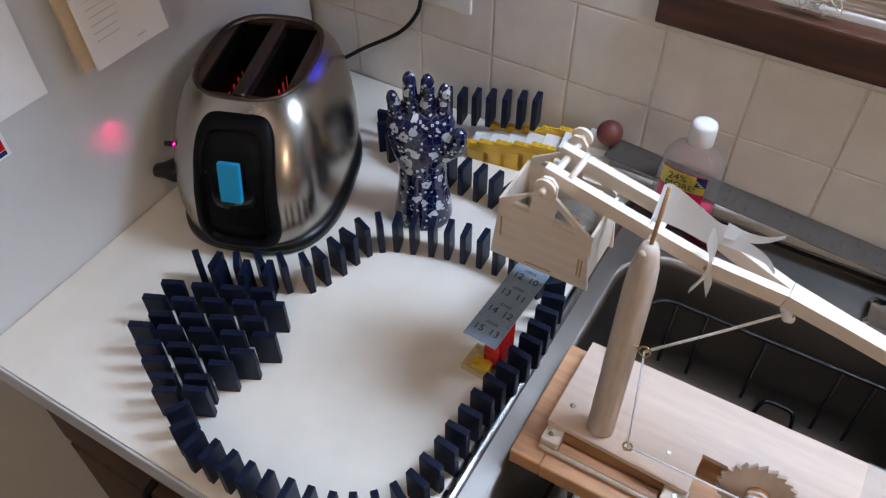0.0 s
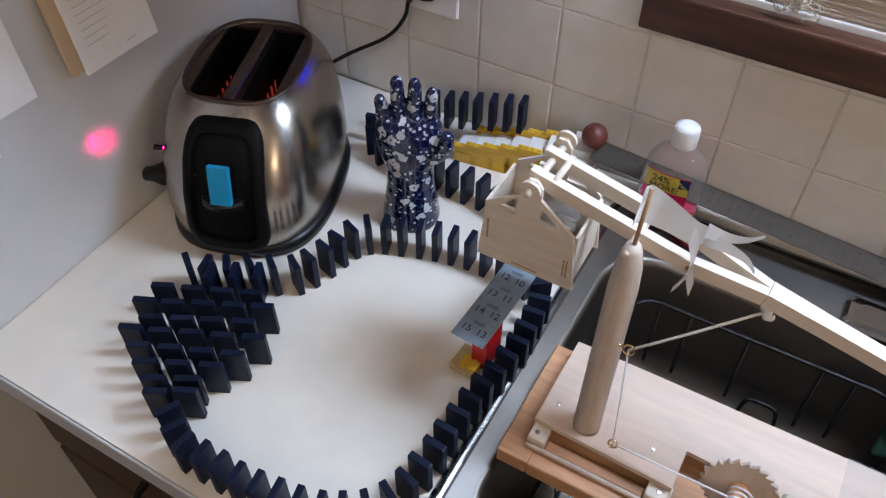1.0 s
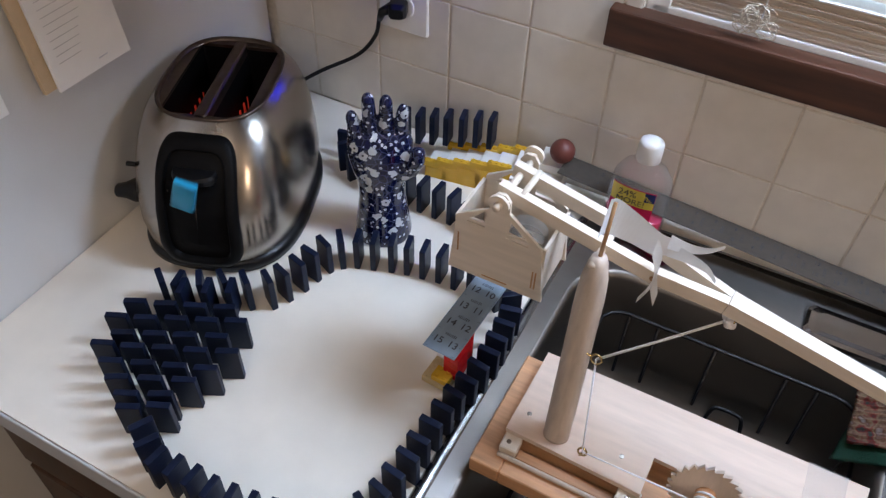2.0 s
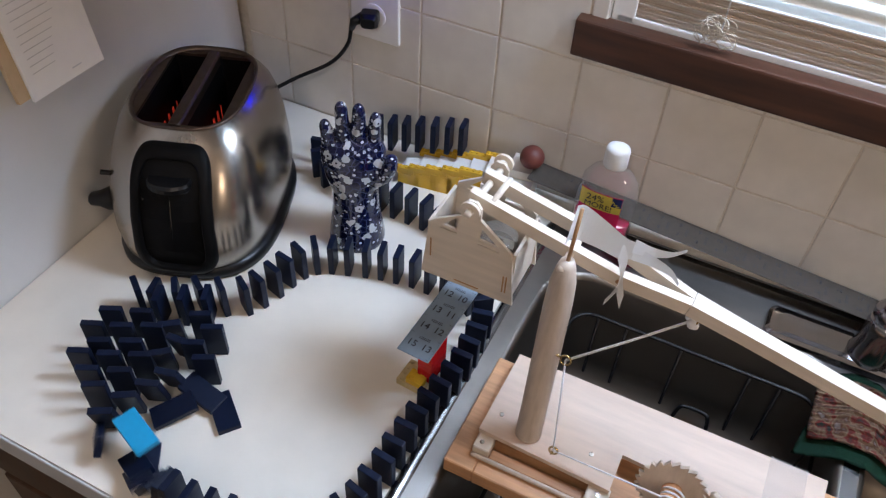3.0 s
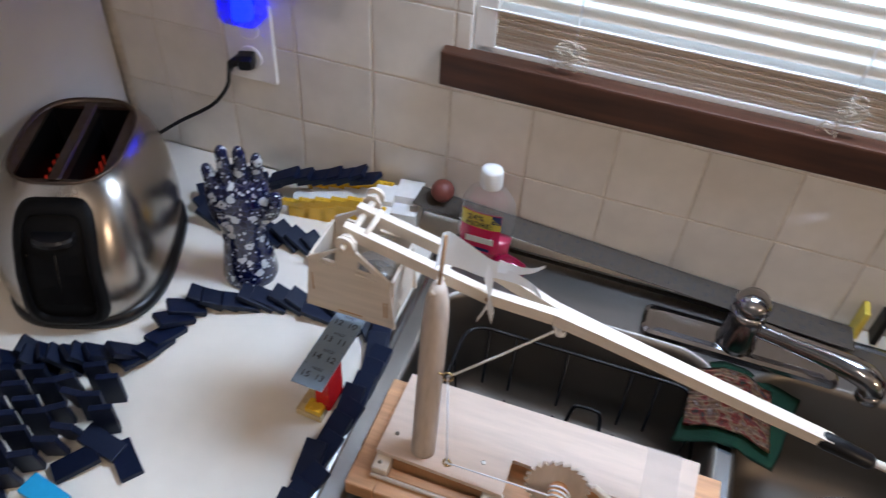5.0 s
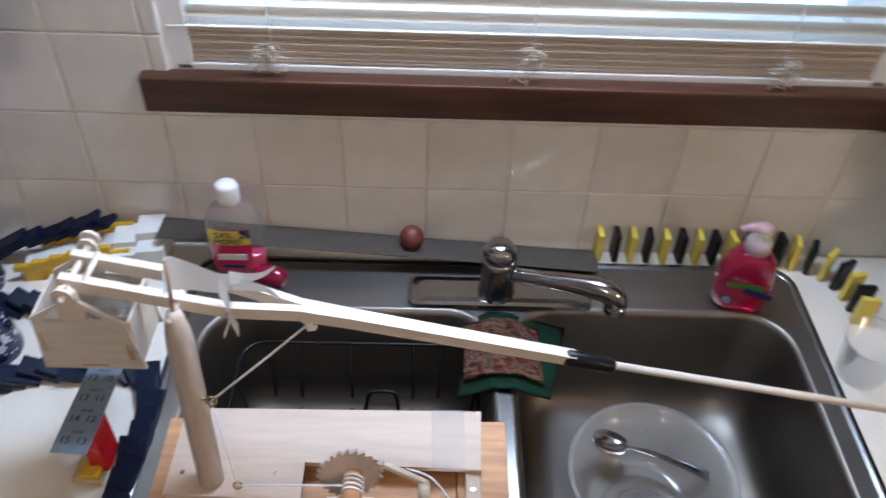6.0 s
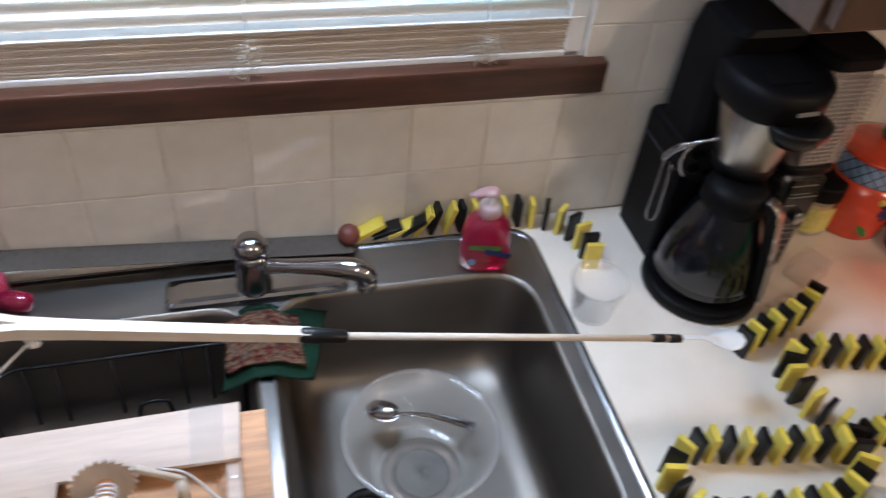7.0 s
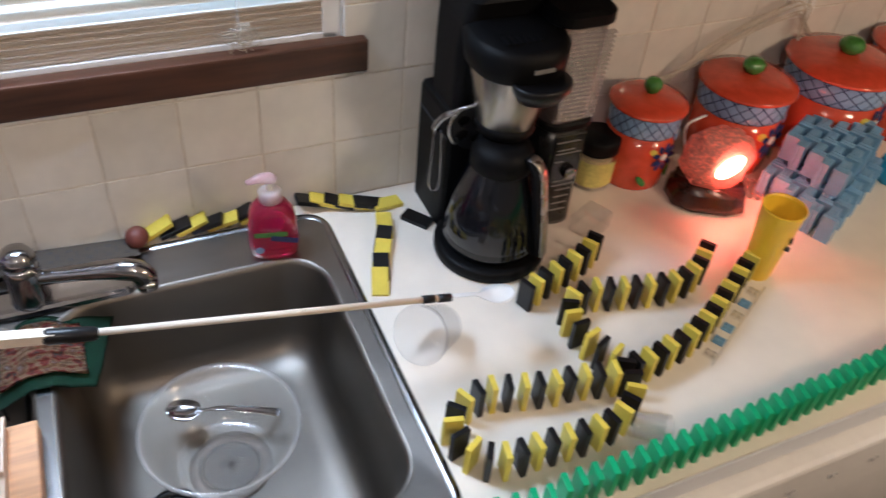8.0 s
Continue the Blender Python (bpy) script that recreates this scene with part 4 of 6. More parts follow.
# ---- rulers ----
def ruler(name, label, m, length, width, material, first, count, size, ink, reverse=False, turn=0, ahead=2, start=0.014):
    r = thing(name, label, "ruler", m)
    part("blade", box(0, length, 0, width, 0, 0.0012, 0.0003, 1), material, r)
    ticks = bmesh.new()
    k = 0
    while k * 0.0015875 * 2 < length - 0.004:
        x = 0.002 + k * 0.003175
        t = 0.0075 if k % 8 == 0 else 0.005 if k % 4 == 0 else 0.003
        box(x - 0.00007, x + 0.00007, 0.0006, t * 0.6, 0.0012, 0.0014, bm=ticks)
        box(x - 0.00007, x + 0.00007, width - t * 0.6, width - 0.0006, 0.0012, 0.0014, bm=ticks)
        k += 1
    tagged(part("tick_marks", ticks, ink, r), kind="stuff")
    for i in range(count):
        x = start + i * 0.0254
        if x > length - 0.01:
            break
        lettering("number", str(first + i if not reverse else first - i), size, pose(x, width * 0.28, 0.0014, 0, 0, turn), ink, r)
        lettering("number", str(first + ahead + i if not reverse else first + ahead - i), size, pose(x, width * 0.74, 0.0014, 0, 0, turn), ink, r)
        for k in range(7):
            w = random.uniform(0.0006, 0.0013)
            part("fine_print", box(x + 0.0075 + w, x + 0.0098, width * (0.32 + 0.052 * k), width * (0.346 + 0.052 * k), 0.0012, 0.00135), ink, r)
            part("fine_print", box(x + 0.0105, x + 0.0125 - w, width * (0.32 + 0.052 * k), width * (0.346 + 0.052 * k), 0.0012, 0.00135), ink, r)
    return r


ruler("steel_ruler", "steel ruler bridging the domino run under the trebuchet's box", look((0, 0, 0), (0, 0, -1)) @ pose(0, 0, 0), 0.16, 0.036, M_RULER, 13, 6, 0.0112, M_INK, True, -90).matrix_basis =     Matrix(((0.05, -0.9987, 0.0, 0.224), (0.9987, 0.05, 0.0, -0.412), (0.0, 0.0, 1.0, 1.001), (0, 0, 0, 1)))
ramp = ruler("long_ruler", "long worn steel ruler laid as a ramp behind the sink", pose(0, 0, 0), 0.60, 0.044, M_RULER_DARK, 1, 23, 0.0085, M_INK, ahead=1, start=0.0524)
ramp.matrix_basis = pose(0.190, -0.058, 0.9585, -4, 4.0, -0.5)
block = thing("toy_brick_support", "red, tan and yellow toy bricks propping the steel ruler", "toy bricks", pose(0.180, -0.385, TOP, 0, 0, -4))
brick(block, -0.006, 0.026, -0.002, 0.030, 0.0, 0.0096, M_LEGO_T)
brick(block, 0.006, 0.026, -0.002, 0.014, 0.0115, 0.020, M_LEGO_Y)
for k in range(8):
    brick(block, 0.014, 0.032, 0.010, 0.042, 0.0116 + 0.0097 * k, 0.0211 + 0.0097 * k, M_LEGO_R)
tray = thing("white_shim", "thin white plastic strip beneath the dominoes beside the sink", "strip", pose(0, 0, 0))
part("strip", box(0.238, 0.247, -0.385, -0.300, TOP, TOP + 0.004, 0.0005, 1), M_LEGO_W, tray)

# ---- trebuchet ----
treb = thing("trebuchet", "small wooden model trebuchet standing over the sink", "trebuchet", pose(0, 0, 0))
# base: pine frame, boards and the pale top plate
for x0, x1, y0, y1, z0, z1, mt, lab in (
        (0.269, 0.3003, -0.461, -0.320, 0.909, 0.931, M_PINE, "knotty pine side board"), (0.588, 0.643, -0.560, -0.318, 0.909, 0.931, M_PINE, "knotty pine side board"),
        (0.3005, 0.5875, -0.352, -0.318, 0.909, 0.930, M_PINE, ""), (0.3005, 0.5875, -0.461, -0.4435, 0.909, 0.9305, M_PINE, ""), (0.3005, 0.5875, -0.443, -0.354, 0.909, 0.926, M_PINE, "pine floor board"),
        (0.291, 0.430, -0.4465, -0.4425, 0.931, 0.9365, M_DOWEL, "thin grey ply strip"), (0.309, 0.407, -0.442, -0.430, 0.9265, 0.934, M_PINE, "orange pine strip"), (0.290, 0.306, -0.4225, -0.322, 0.931, 0.944, M_PLY, ""), (0.596, 0.612, -0.50, -0.322, 0.931, 0.9445, M_PLY, "pale ply rail"),
        (0.291, 0.3085, -0.442, -0.423, 0.9315, 0.9445, M_BASS, "small corner block"), (0.408, 0.430, -0.442, -0.423, 0.9315, 0.9445, M_BASS, "small corner block")):
    part("base_board", box(x0, x1, y0, y1, z0, z1, 0.0012, 1), mt, treb, lab)
for x, y in ((0.298, -0.434), (0.419, -0.434), (0.604, -0.41), (0.304, -0.40), (0.40, -0.40)):
    part("screw", lathe([(0.0024, 0.0), (0.0024, 0.0008), (0.0012, 0.0009)], 12, m=pose(x, y, 0.9445 if y < -0.43 or x > 0.5 else 0.9512)), M_STEEL, treb)
part("top_plate", plate([(0.291, -0.321), (0.615, -0.319), (0.612, -0.392), (0.428, -0.386), (0.428, -0.429), (0.290, -0.425)], 0.9452, 0.9512), M_PLY, treb, "pale plywood top plate")
part("clear_tape", box(0.560, 0.596, -0.3935, -0.318, 0.9513, 0.9517), M_CLEAR, treb, "shiny clear tape")
# upright with its flag
P0, P1 = Vector((0.336, -0.408, 0.9512)), Vector((0.328, -0.364, 1.160))
ax = (P1 - P0)
part("post", tube([P0, P0 + ax * 0.02, P0 + ax * 0.80, P0 + ax * 0.90, P0 + ax * 0.97, P1], [0.0128, 0.0128, 0.0128, 0.0115, 0.0085, 0.0062], 20), M_DOWEL, treb, "round wooden upright with a tapered top", smooth=True)
part("flag_stick", tube([P1 - ax * 0.02, P1 + Vector((0, 0.012, 0.05))], 0.0018, 8), M_BROWNED, treb, smooth=True)
flag = bmesh.new()


def cloth(pts, half, bm):
    line = spline(pts, 6)
    rows_ = []
    for i, p in enumerate(line):
        f = i / (len(line) - 1)
        h = half[0] + (half[1] - half[0]) * f
        up = Vector((0.15 * math.sin(3 * f), 0.45 + 0.2 * math.cos(4 * f), 1)).normalized()
        rows_.append((bm.verts.new(p - up * h), bm.verts.new(p), bm.verts.new(p + up * h)))
    for a, c in zip(rows_, rows_[1:]):
        for k in range(2):
            bm.faces.new((a[k], c[k], c[k + 1], a[k + 1]))


cloth([(0.322, -0.352, 1.188), (0.327, -0.347, 1.190), (0.345, -0.345, 1.184), (0.366, -0.343, 1.175), (0.378, -0.340, 1.174)], (0.018, 0.008), flag)
cloth([(0.375, -0.340, 1.179), (0.390, -0.338, 1.177), (0.405, -0.336, 1.180), (0.416, -0.334, 1.188)], (0.006, 0.0015), flag)
cloth([(0.376, -0.341, 1.172), (0.394, -0.343, 1.172), (0.410, -0.346, 1.170), (0.419, -0.349, 1.163)], (0.006, 0.0015), flag)
cloth([(0.366, -0.345, 1.174), (0.373, -0.351, 1.162), (0.374, -0.355, 1.146), (0.380, -0.358, 1.128)], (0.008, 0.007), flag)
cloth([(0.374, -0.354, 1.146), (0.370, -0.358, 1.132), (0.366, -0.360, 1.122)], (0.008, 0.003), flag)
bmesh.ops.solidify(flag, geom=flag.faces[:], thickness=0.0005)
part("flag", flag, M_PAPER, treb, "white paper flag with forked tails")
# throwing arm: a local frame along it
A0 = Vector((0.226, -0.327, 1.174))
ex = Vector((0.968, -0.046, -0.177)).normalized()
ey = Vector((0, 0, 1)).cross(ex).normalized()
ez = ex.cross(ey)
ARM = Matrix((( ex.x, ey.x, ez.x, A0.x), (ex.y, ey.y, ez.y, A0.y), (ex.z, ey.z, ez.z, A0.z), (0, 0, 0, 1)))


def on_arm(name, bm, material, lab="", smooth=False):
    o = part(name, bm, material, treb, lab, smooth)
    o.matrix_basis = ARM
    return o


for s in (-1, 1):
    on_arm("arm_rail", plate([(0, s * 0.015 - 0.0042), (0.150, s * 0.015 - 0.0042), (0.212, s * 0.0042 - 0.0042), (0.212, s * 0.0042 + 0.0042), (0.150, s * 0.015 + 0.0042), (0, s * 0.015 + 0.0042)], -0.008, 0.006), M_BASS, "pale square arm rail")
on_arm("arm_beam", rings([[Vector((x, y * w, z * h - 0.001)) for y, z in ((-1, -1), (1, -1), (1, 1), (-1, 1))] for x, w, h in ((0.2125, 0.0084, 0.0072), (0.26, 0.007, 0.007), (0.478, 0.0058, 0.006))]), M_BASS, "long square arm beam")
on_arm("tape_wrap", tube([(0.468, 0, -0.002), (0.472, 0, -0.002), (0.515, 0, -0.003), (0.519, 0, -0.003)], [0.007, 0.0088, 0.0076, 0.0055], 12), M_BLACK, "black tape binding", True)
on_arm("dowel", tube([(0.50, 0, -0.002), (0.915, 0, 0.007)], 0.0040, 12), M_BASS, "thin round wooden dowel", True)
for a, c in ((0.878, 0.894), (0.899, 0.916)):
    on_arm("tape_band", tube([(a, 0, 0.0065), (c, 0, 0.0068)], 0.0052, 12), M_BLACK, "black tape band", True)
sp = spline([(0.908, 0, 0.007), (0.928, 0, 0.007), (0.947, 0, 0.007), (0.960, 0, 0.003), (0.977, 0, -0.001), (0.994, 0, 0.003), (1.005, 0, 0.009)], 5)
bowl_w = []
for i, p in enumerate(sp):
    f = i / (len(sp) - 1)
    bowl_w.append(0.0035 if f < 0.45 else 0.0035 + 0.0135 * math.sin(math.pi * min(1, (f - 0.45) / 0.55 * 0.97)))
on_arm("spoon", rings([[p + Vector((0, w, 0.001 + 0.35 * w)), p + Vector((0, w * 0.5, 0.0)), p + Vector((0, -w * 0.5, 0.0)), p + Vector((0, -w, 0.001 + 0.35 * w)), p + Vector((0, -w * 0.5, 0.0022)), p + Vector((0, w * 0.5, 0.0022))] for p, w in zip(sp, bowl_w)]), M_WHITE, "white plastic spoon", True)
on_arm("pivot_pin", tube([(0.103, -0.042, -0.001), (0.103, 0.030, -0.001)], 0.0035, 12), M_BASS, "", True)
on_arm("box_axle", tube([(0.008, -0.030, -0.002), (0.008, 0.040, -0.002)], 0.0035, 12), M_BASS, "", True)
on_arm("cross_pin", tube([(0.022, -0.016, 0.004), (0.022, 0.020, 0.004)], 0.003, 12), M_BASS, "", True)
for x in (0.103, 0.150):
    on_arm("screw", tube([(x, -0.0195, -0.001), (x, -0.0203, -0.001)], 0.0026, 12), M_BROWNED, "dark plugged hole")
# hanging box for the counterweight
UP = Matrix(((1, 0, 0, 0), (0, 0, -1, 0), (0, 1, 0, 0), (0, 0, 0, 1)))
outline = [(0.186, 1.066), (0.283, 1.066), (0.276, 1.132), (0.243, 1.160), (0.243, 1.172), (0.238, 1.179), (0.230, 1.179), (0.225, 1.172), (0.224, 1.158), (0.193, 1.138)]
holes = [[(0.205, 1.138), (0.220, 1.138), (0.222, 1.152), (0.219, 1.152)], [(0.243, 1.136), (0.264, 1.134), (0.245, 1.151)], [(0.203, 1.1335), (0.221, 1.1335), (0.221, 1.1350), (0.203, 1.1350)], [(0.242, 1.1300), (0.264, 1.1285), (0.264, 1.1300), (0.242, 1.1315)]]
bx = part("counterweight_box", plate(outline, 0.3535, 0.3565, UP, holes), M_BASS, treb, "laser-cut wooden counterweight box")
part("side_panel", plate(outline, 0.2935, 0.2965, UP, holes), M_BASS, bx)
part("end_panel", box(0.2765, 0.2795, -0.3534, -0.2966, 1.070, 1.130, m=None), M_BASS, bx)
part("end_panel", box(0.190, 0.193, -0.3534, -0.2966, 1.070, 1.134), M_BASS, bx)
part("floor_panel", box(0.1932, 0.2763, -0.3534, -0.2966, 1.070, 1.073), M_BASS, bx)
for x0, x1, z0, z1 in ((0.2215, 0.2475, 1.0705, 1.0720), (0.2705, 0.2720, 1.080, 1.102), (0.2735, 0.2750, 1.080, 1.102), (0.1945, 0.196, 1.092, 1.116)):
    part("joint_slot", box(x0, x1, -0.3569, -0.3564, z0, z1), M_BROWNED, bx, "browned joint slot")
for y in (-0.361, -0.2865):
    part("washer", plate([(0.0095 * math.cos(t), 0.0095 * math.sin(t)) for t in (2 * math.pi * k / 28 for k in range(28))], -0.0016, 0.0016, pose(0.234, y, 1.172, 90), holes=[[(0.0042 * math.cos(t), 0.0042 * math.sin(t)) for t in (2 * math.pi * k / 16 for k in range(16))]]), M_BASS, bx, "round wooden washer")
part("axle_end", tube([(0.234, -0.368, 1.172), (0.234, -0.353, 1.172)], 0.0034, 14), M_BASS, bx, "", True)
part("weight", lathe([(0.020, 0.0), (0.021, 0.002), (0.021, 0.042), (0.019, 0.045)], 24, m=pose(0.249, -0.325, 1.0735)), M_CUP, bx, "clear plastic tub of coins", True)
part("coin", lathe([(0.0175, 0.0), (0.0175, 0.030)], 24, m=pose(0.249, -0.325, 1.0765)), M_STEEL, bx, "stack of coins in the tub")
# trigger string, screw eyes and the ratchet
E1, E2, KN = Vector((0.3515, -0.392, 1.066)), Vector((0.366, -0.420, 0.962)), A0 + ex * 0.222 + ez * -0.018


def screw_eye(c, r, tail):
    bm = tube([c + Vector((r * math.cos(t), 0.3 * r * math.sin(t), r * math.sin(t))) for t in (2 * math.pi * k / 14 for k in range(15))], 0.0010, 8)
    tube([c + (tail - c).normalized() * r, tail], 0.0011, 8, bm)
    part("screw_eye", bm, M_BRASS, treb, "brass screw eye", True)


screw_eye(E1, 0.0048, E1 + Vector((-0.014, 0.002, 0.001)))
screw_eye(E2, 0.0042, E2 + Vector((-0.002, 0.002, -0.0125)))
screw_eye(KN, 0.0042, KN + Vector((0.002, 0.0, 0.012)))
HUB = Vector((0.482, -0.425, 0.968))
part("string", tube([KN, KN.lerp(E1, 0.5) + Vector((0, 0, -0.001)), E1], 0.0013, 8), M_STRING, treb, "twisted white string", True)
part("string", tube([E1, E2, HUB + Vector((-0.010, 0, 0.006))], 0.0010, 8), M_STRING, treb, "twisted white string", True)
bm = bmesh.new()
for k in range(5):
    bmesh.ops.create_icosphere(bm, subdivisions=2, radius=0.0042, matrix=Matrix.Translation(KN + Vector((random.uniform(-0.004, 0.004), random.uniform(-0.003, 0.003), random.uniform(-0.006, 0.001)))))
part("knot", bm, M_STRING, treb, "knotted string end", True)
teeth = []
for k in range(24):
    a0, a1 = 2 * math.pi * k / 24, 2 * math.pi * (k + 0.85) / 24
    teeth += [(0.0335 * math.cos(a0), 0.0335 * math.sin(a0)), (0.0285 * math.cos(a1), 0.0285 * math.sin(a1))]
part("ratchet_wheel", plate(teeth, -0.0018, 0.0018, pose(0.478, -0.408, 0.968, 78, 0, 6)), M_DOWEL, treb, "pale wooden saw-toothed ratchet wheel")
part("hub", tube([(0.479, -0.40, 0.967), HUB + Vector((0.0, -0.014, 0))], 0.0095, 18), M_PINE, treb, "round wooden hub", True)
part("string_coil", tube([HUB + Vector((0.0105 * math.cos(t), -0.006 + 0.0008 * t, 0.0105 * math.sin(t))) for t in (0.5 * k for k in range(45))], 0.0011, 6), M_STRING, treb, "white string wound on the hub", True)
for x in (0.462, 0.497):
    part("bearing_block", box(x - 0.006, x + 0.006, -0.455, -0.430, 0.926, 0.962, 0.001, 1), M_BASS, treb)
part("pawl", box(-0.024, 0.024, -0.003, 0.003, -0.0035, 0.0035, 0.001, 1, m=pose(0.532, -0.412, 0.977, 0, 30, -8)), M_BASS, treb, "pale wooden pawl")
part("pawl_peg", tube([(0.553, -0.425, 0.927), (0.553, -0.418, 0.968)], 0.006, 14), M_BASS, treb, "", True)
part("pull_string", tube(spline([(0.535, -0.412, 0.986), (0.56, -0.416, 0.975), (0.585, -0.432, 0.950), (0.61, -0.447, 0.936)], 6), 0.0012, 8), M_STRING, treb, "loose white string", True)

# ---- things round the sink ----
bottle = thing("clear_bottle", "clear plastic cleaner bottle with white cap and yellow label", "bottle", pose(0.298, -0.060, TOP + 0.006) @ Matrix.Diagonal((1.06, 0.92, 1.0, 1)))


def oval(profile, p=2.4, n=40):
    return rings([superellipse(a, b, z, p, n) for a, b, z in profile])


part("shell", oval(((0.032, 0.021, 0.0), (0.036, 0.024, 0.004), (0.037, 0.0245, 0.05), (0.036, 0.024, 0.08), (0.033, 0.022, 0.098), (0.025, 0.018, 0.112), (0.0135, 0.0135, 0.120), (0.0125, 0.0125, 0.128))), M_CLEAR, bottle, "clear plastic bottle body", True)
part("liquid", oval(((0.029, 0.018, 0.002), (0.034, 0.022, 0.006), (0.034, 0.022, 0.038), (0.0335, 0.0215, 0.039))), M_PINK, bottle, "pink liquid low in the bottle", True)
part("cap", lathe([(0.0136, 0.122), (0.0142, 0.124), (0.0140, 0.146), (0.0128, 0.150), (0.008, 0.152)], 28), M_WHITE, bottle, "ribbed white screw cap", True)


def label_band(name, a, b, z0, z1, t0, t1, material, parent, lab=""):
    bm = bmesh.new()
    k = 14
    pts = []
    for i in range(k + 1):
        t = radians(t0 + (t1 - t0) * i / k)
        c, s = math.cos(t), math.sin(t)
        pts.append((a * math.copysign(abs(c) ** (2 / 2.4), c), b * math.copysign(abs(s) ** (2 / 2.4), s)))
    vs = [(bm.verts.new((x, y, z0)), bm.verts.new((x, y, z1))) for x, y in pts]
    for u, v in zip(vs, vs[1:]):
        bm.faces.new((u[0], v[0], v[1], u[1]))
    return part(name, bm, material, parent, lab, True)


lb = label_band("label", 0.0378, 0.0253, 0.022, 0.092, 225, 303, M_PINK, bottle, "pink and yellow printed label")
label_band("label_band", 0.0382, 0.0257, 0.066, 0.091, 226, 302, M_DYELLOW, lb, "yellow band with dark lettering")
label_band("label_corner", 0.0384, 0.0259, 0.077, 0.0912, 283, 302, M_NAVY_GLAZE, lb, "dark blue corner")
lettering("lettering", "24%", 0.013, pose(-0.009, -0.0262, 0.083, 90), M_INK, lb)
lettering("lettering", "MORE!", 0.0115, pose(-0.004, -0.0262, 0.072, 90), M_INK, lb)
lettering("lettering", "NEW", 0.007, pose(0.0125, -0.0262, 0.0835, 90, 32, 0), M_DYELLOW, lb)
part("print_bar", box(-0.020, 0.016, -0.0262, -0.0255, 0.040, 0.050), M_WHITE, lb, "pale bar of print")
part("print_bar", box(-0.016, 0.012, -0.0264, -0.0258, 0.026, 0.031), M_NAVY_GLAZE, lb, "dark bar of print")
M_SOAP = mat("pink_soap_clear", (0.70, 0.015, 0.11), 0.06, vary=0.08, scale=10, coat=0.6)
M_SOAP.node_tree.nodes["Principled BSDF"].inputs["Transmission Weight"].default_value = 0.75
# pink shape added where the clear bottle's pink shows again beside it
pink2 = thing("pink_shape", "squat see-through pink shape behind the clear bottle", "bottle", pose(0.340, -0.080, TOP + 0.0146, 90, 0, 70))
part("body", lathe([(0.006, -0.024), (0.013, -0.021), (0.0145, 0.0), (0.013, 0.020), (0.006, 0.024)], 24), M_SOAP, pink2, "", True)

soap = thing("soap_dispenser", "transparent pink liquid soap dispenser with a white pump", "soap dispenser", pose(0.972, -0.098, TOP + 0.006, 0, 0, -12))
part("body", oval(((0.031, 0.022, 0.0), (0.035, 0.025, 0.004), (0.037, 0.026, 0.025), (0.035, 0.025, 0.055), (0.031, 0.022, 0.076), (0.023, 0.018, 0.088), (0.014, 0.014, 0.094)), 2.6), M_SOAP, soap, "translucent pink body", True)
part("collar", lathe([(0.015, 0.093), (0.0165, 0.095), (0.0165, 0.108), (0.012, 0.112)], 24), glass("milky_plastic", (0.85, 0.80, 0.82), 0.3, 1.45, 0.4), soap, "milky pump collar", True)
part("stem", lathe([(0.0045, 0.111), (0.0045, 0.128)], 14), M_WHITE, soap)
part("nozzle", tube([(0.010, 0, 0.128), (0.0, 0, 0.131), (-0.012, -0.004, 0.134), (-0.030, -0.010, 0.132)], [0.006, 0.009, 0.007, 0.0035], 12), glass("milky_pink_plastic", (0.84, 0.52, 0.62), 0.3, 1.45, 0.36), soap, "pale pink pump nozzle", True)
part("leaf_print", box(-0.026, 0.020, -0.0262, -0.0256, 0.046, 0.054), M_LIDGREEN, soap, "green leaf print")
part("leaf_print", box(-0.012, 0.026, -0.0264, -0.0258, 0.038, 0.047, m=pose(0, 0, 0, 0, 12)), M_NAVY_GLAZE, soap, "dark blue print")
part("dot_print", lathe([(0.006, 0.0), (0.006, 0.0006)], 18, m=pose(-0.020, -0.0258, 0.022, 90)), M_BAND, soap, "pale blue round print")

# cloth and scrubber over the divider
knit = bpy.data.materials.new("knitted_wool")
knit.use_nodes = True
n, l = knit.node_tree.nodes, knit.node_tree.links
b = n["Principled BSDF"]
b.inputs["Roughness"].default_value = 0.95
tc = n.new("ShaderNodeTexCoord")
wv = node("ShaderNodeTexWave", Scale=30.0, Distortion=3.0)
wv.bands_direction = "Y"
l.new(tc.outputs["Object"], wv.inputs["Vector"])
nz = node("ShaderNodeTexNoise", Scale=75.0, Detail=2.0)
l.new(tc.outputs["Object"], nz.inputs["Vector"])
rp = n.new("ShaderNodeValToRGB")
for pos_, col in ((0.30, (0.05, 0.07, 0.06, 1)), (0.42, (0.30, 0.045, 0.035, 1)), (0.52, (0.42, 0.27, 0.16, 1)), (0.62, (0.22, 0.10, 0.06, 1))):
    e = rp.color_ramp.elements.new(pos_)
    e.color = col
rp.color_ramp.elements.remove(rp.color_ramp.elements[0])
l.new(nz.outputs["Fac"], rp.inputs[0])
l.new(rp.outputs[0], b.inputs["Base Color"])
bp = node("ShaderNodeBump", Strength=1.0, Distance=0.010)
l.new(wv.outputs["Color"], bp.inputs["Height"])
l.new(bp.outputs[0], b.inputs["Normal"])


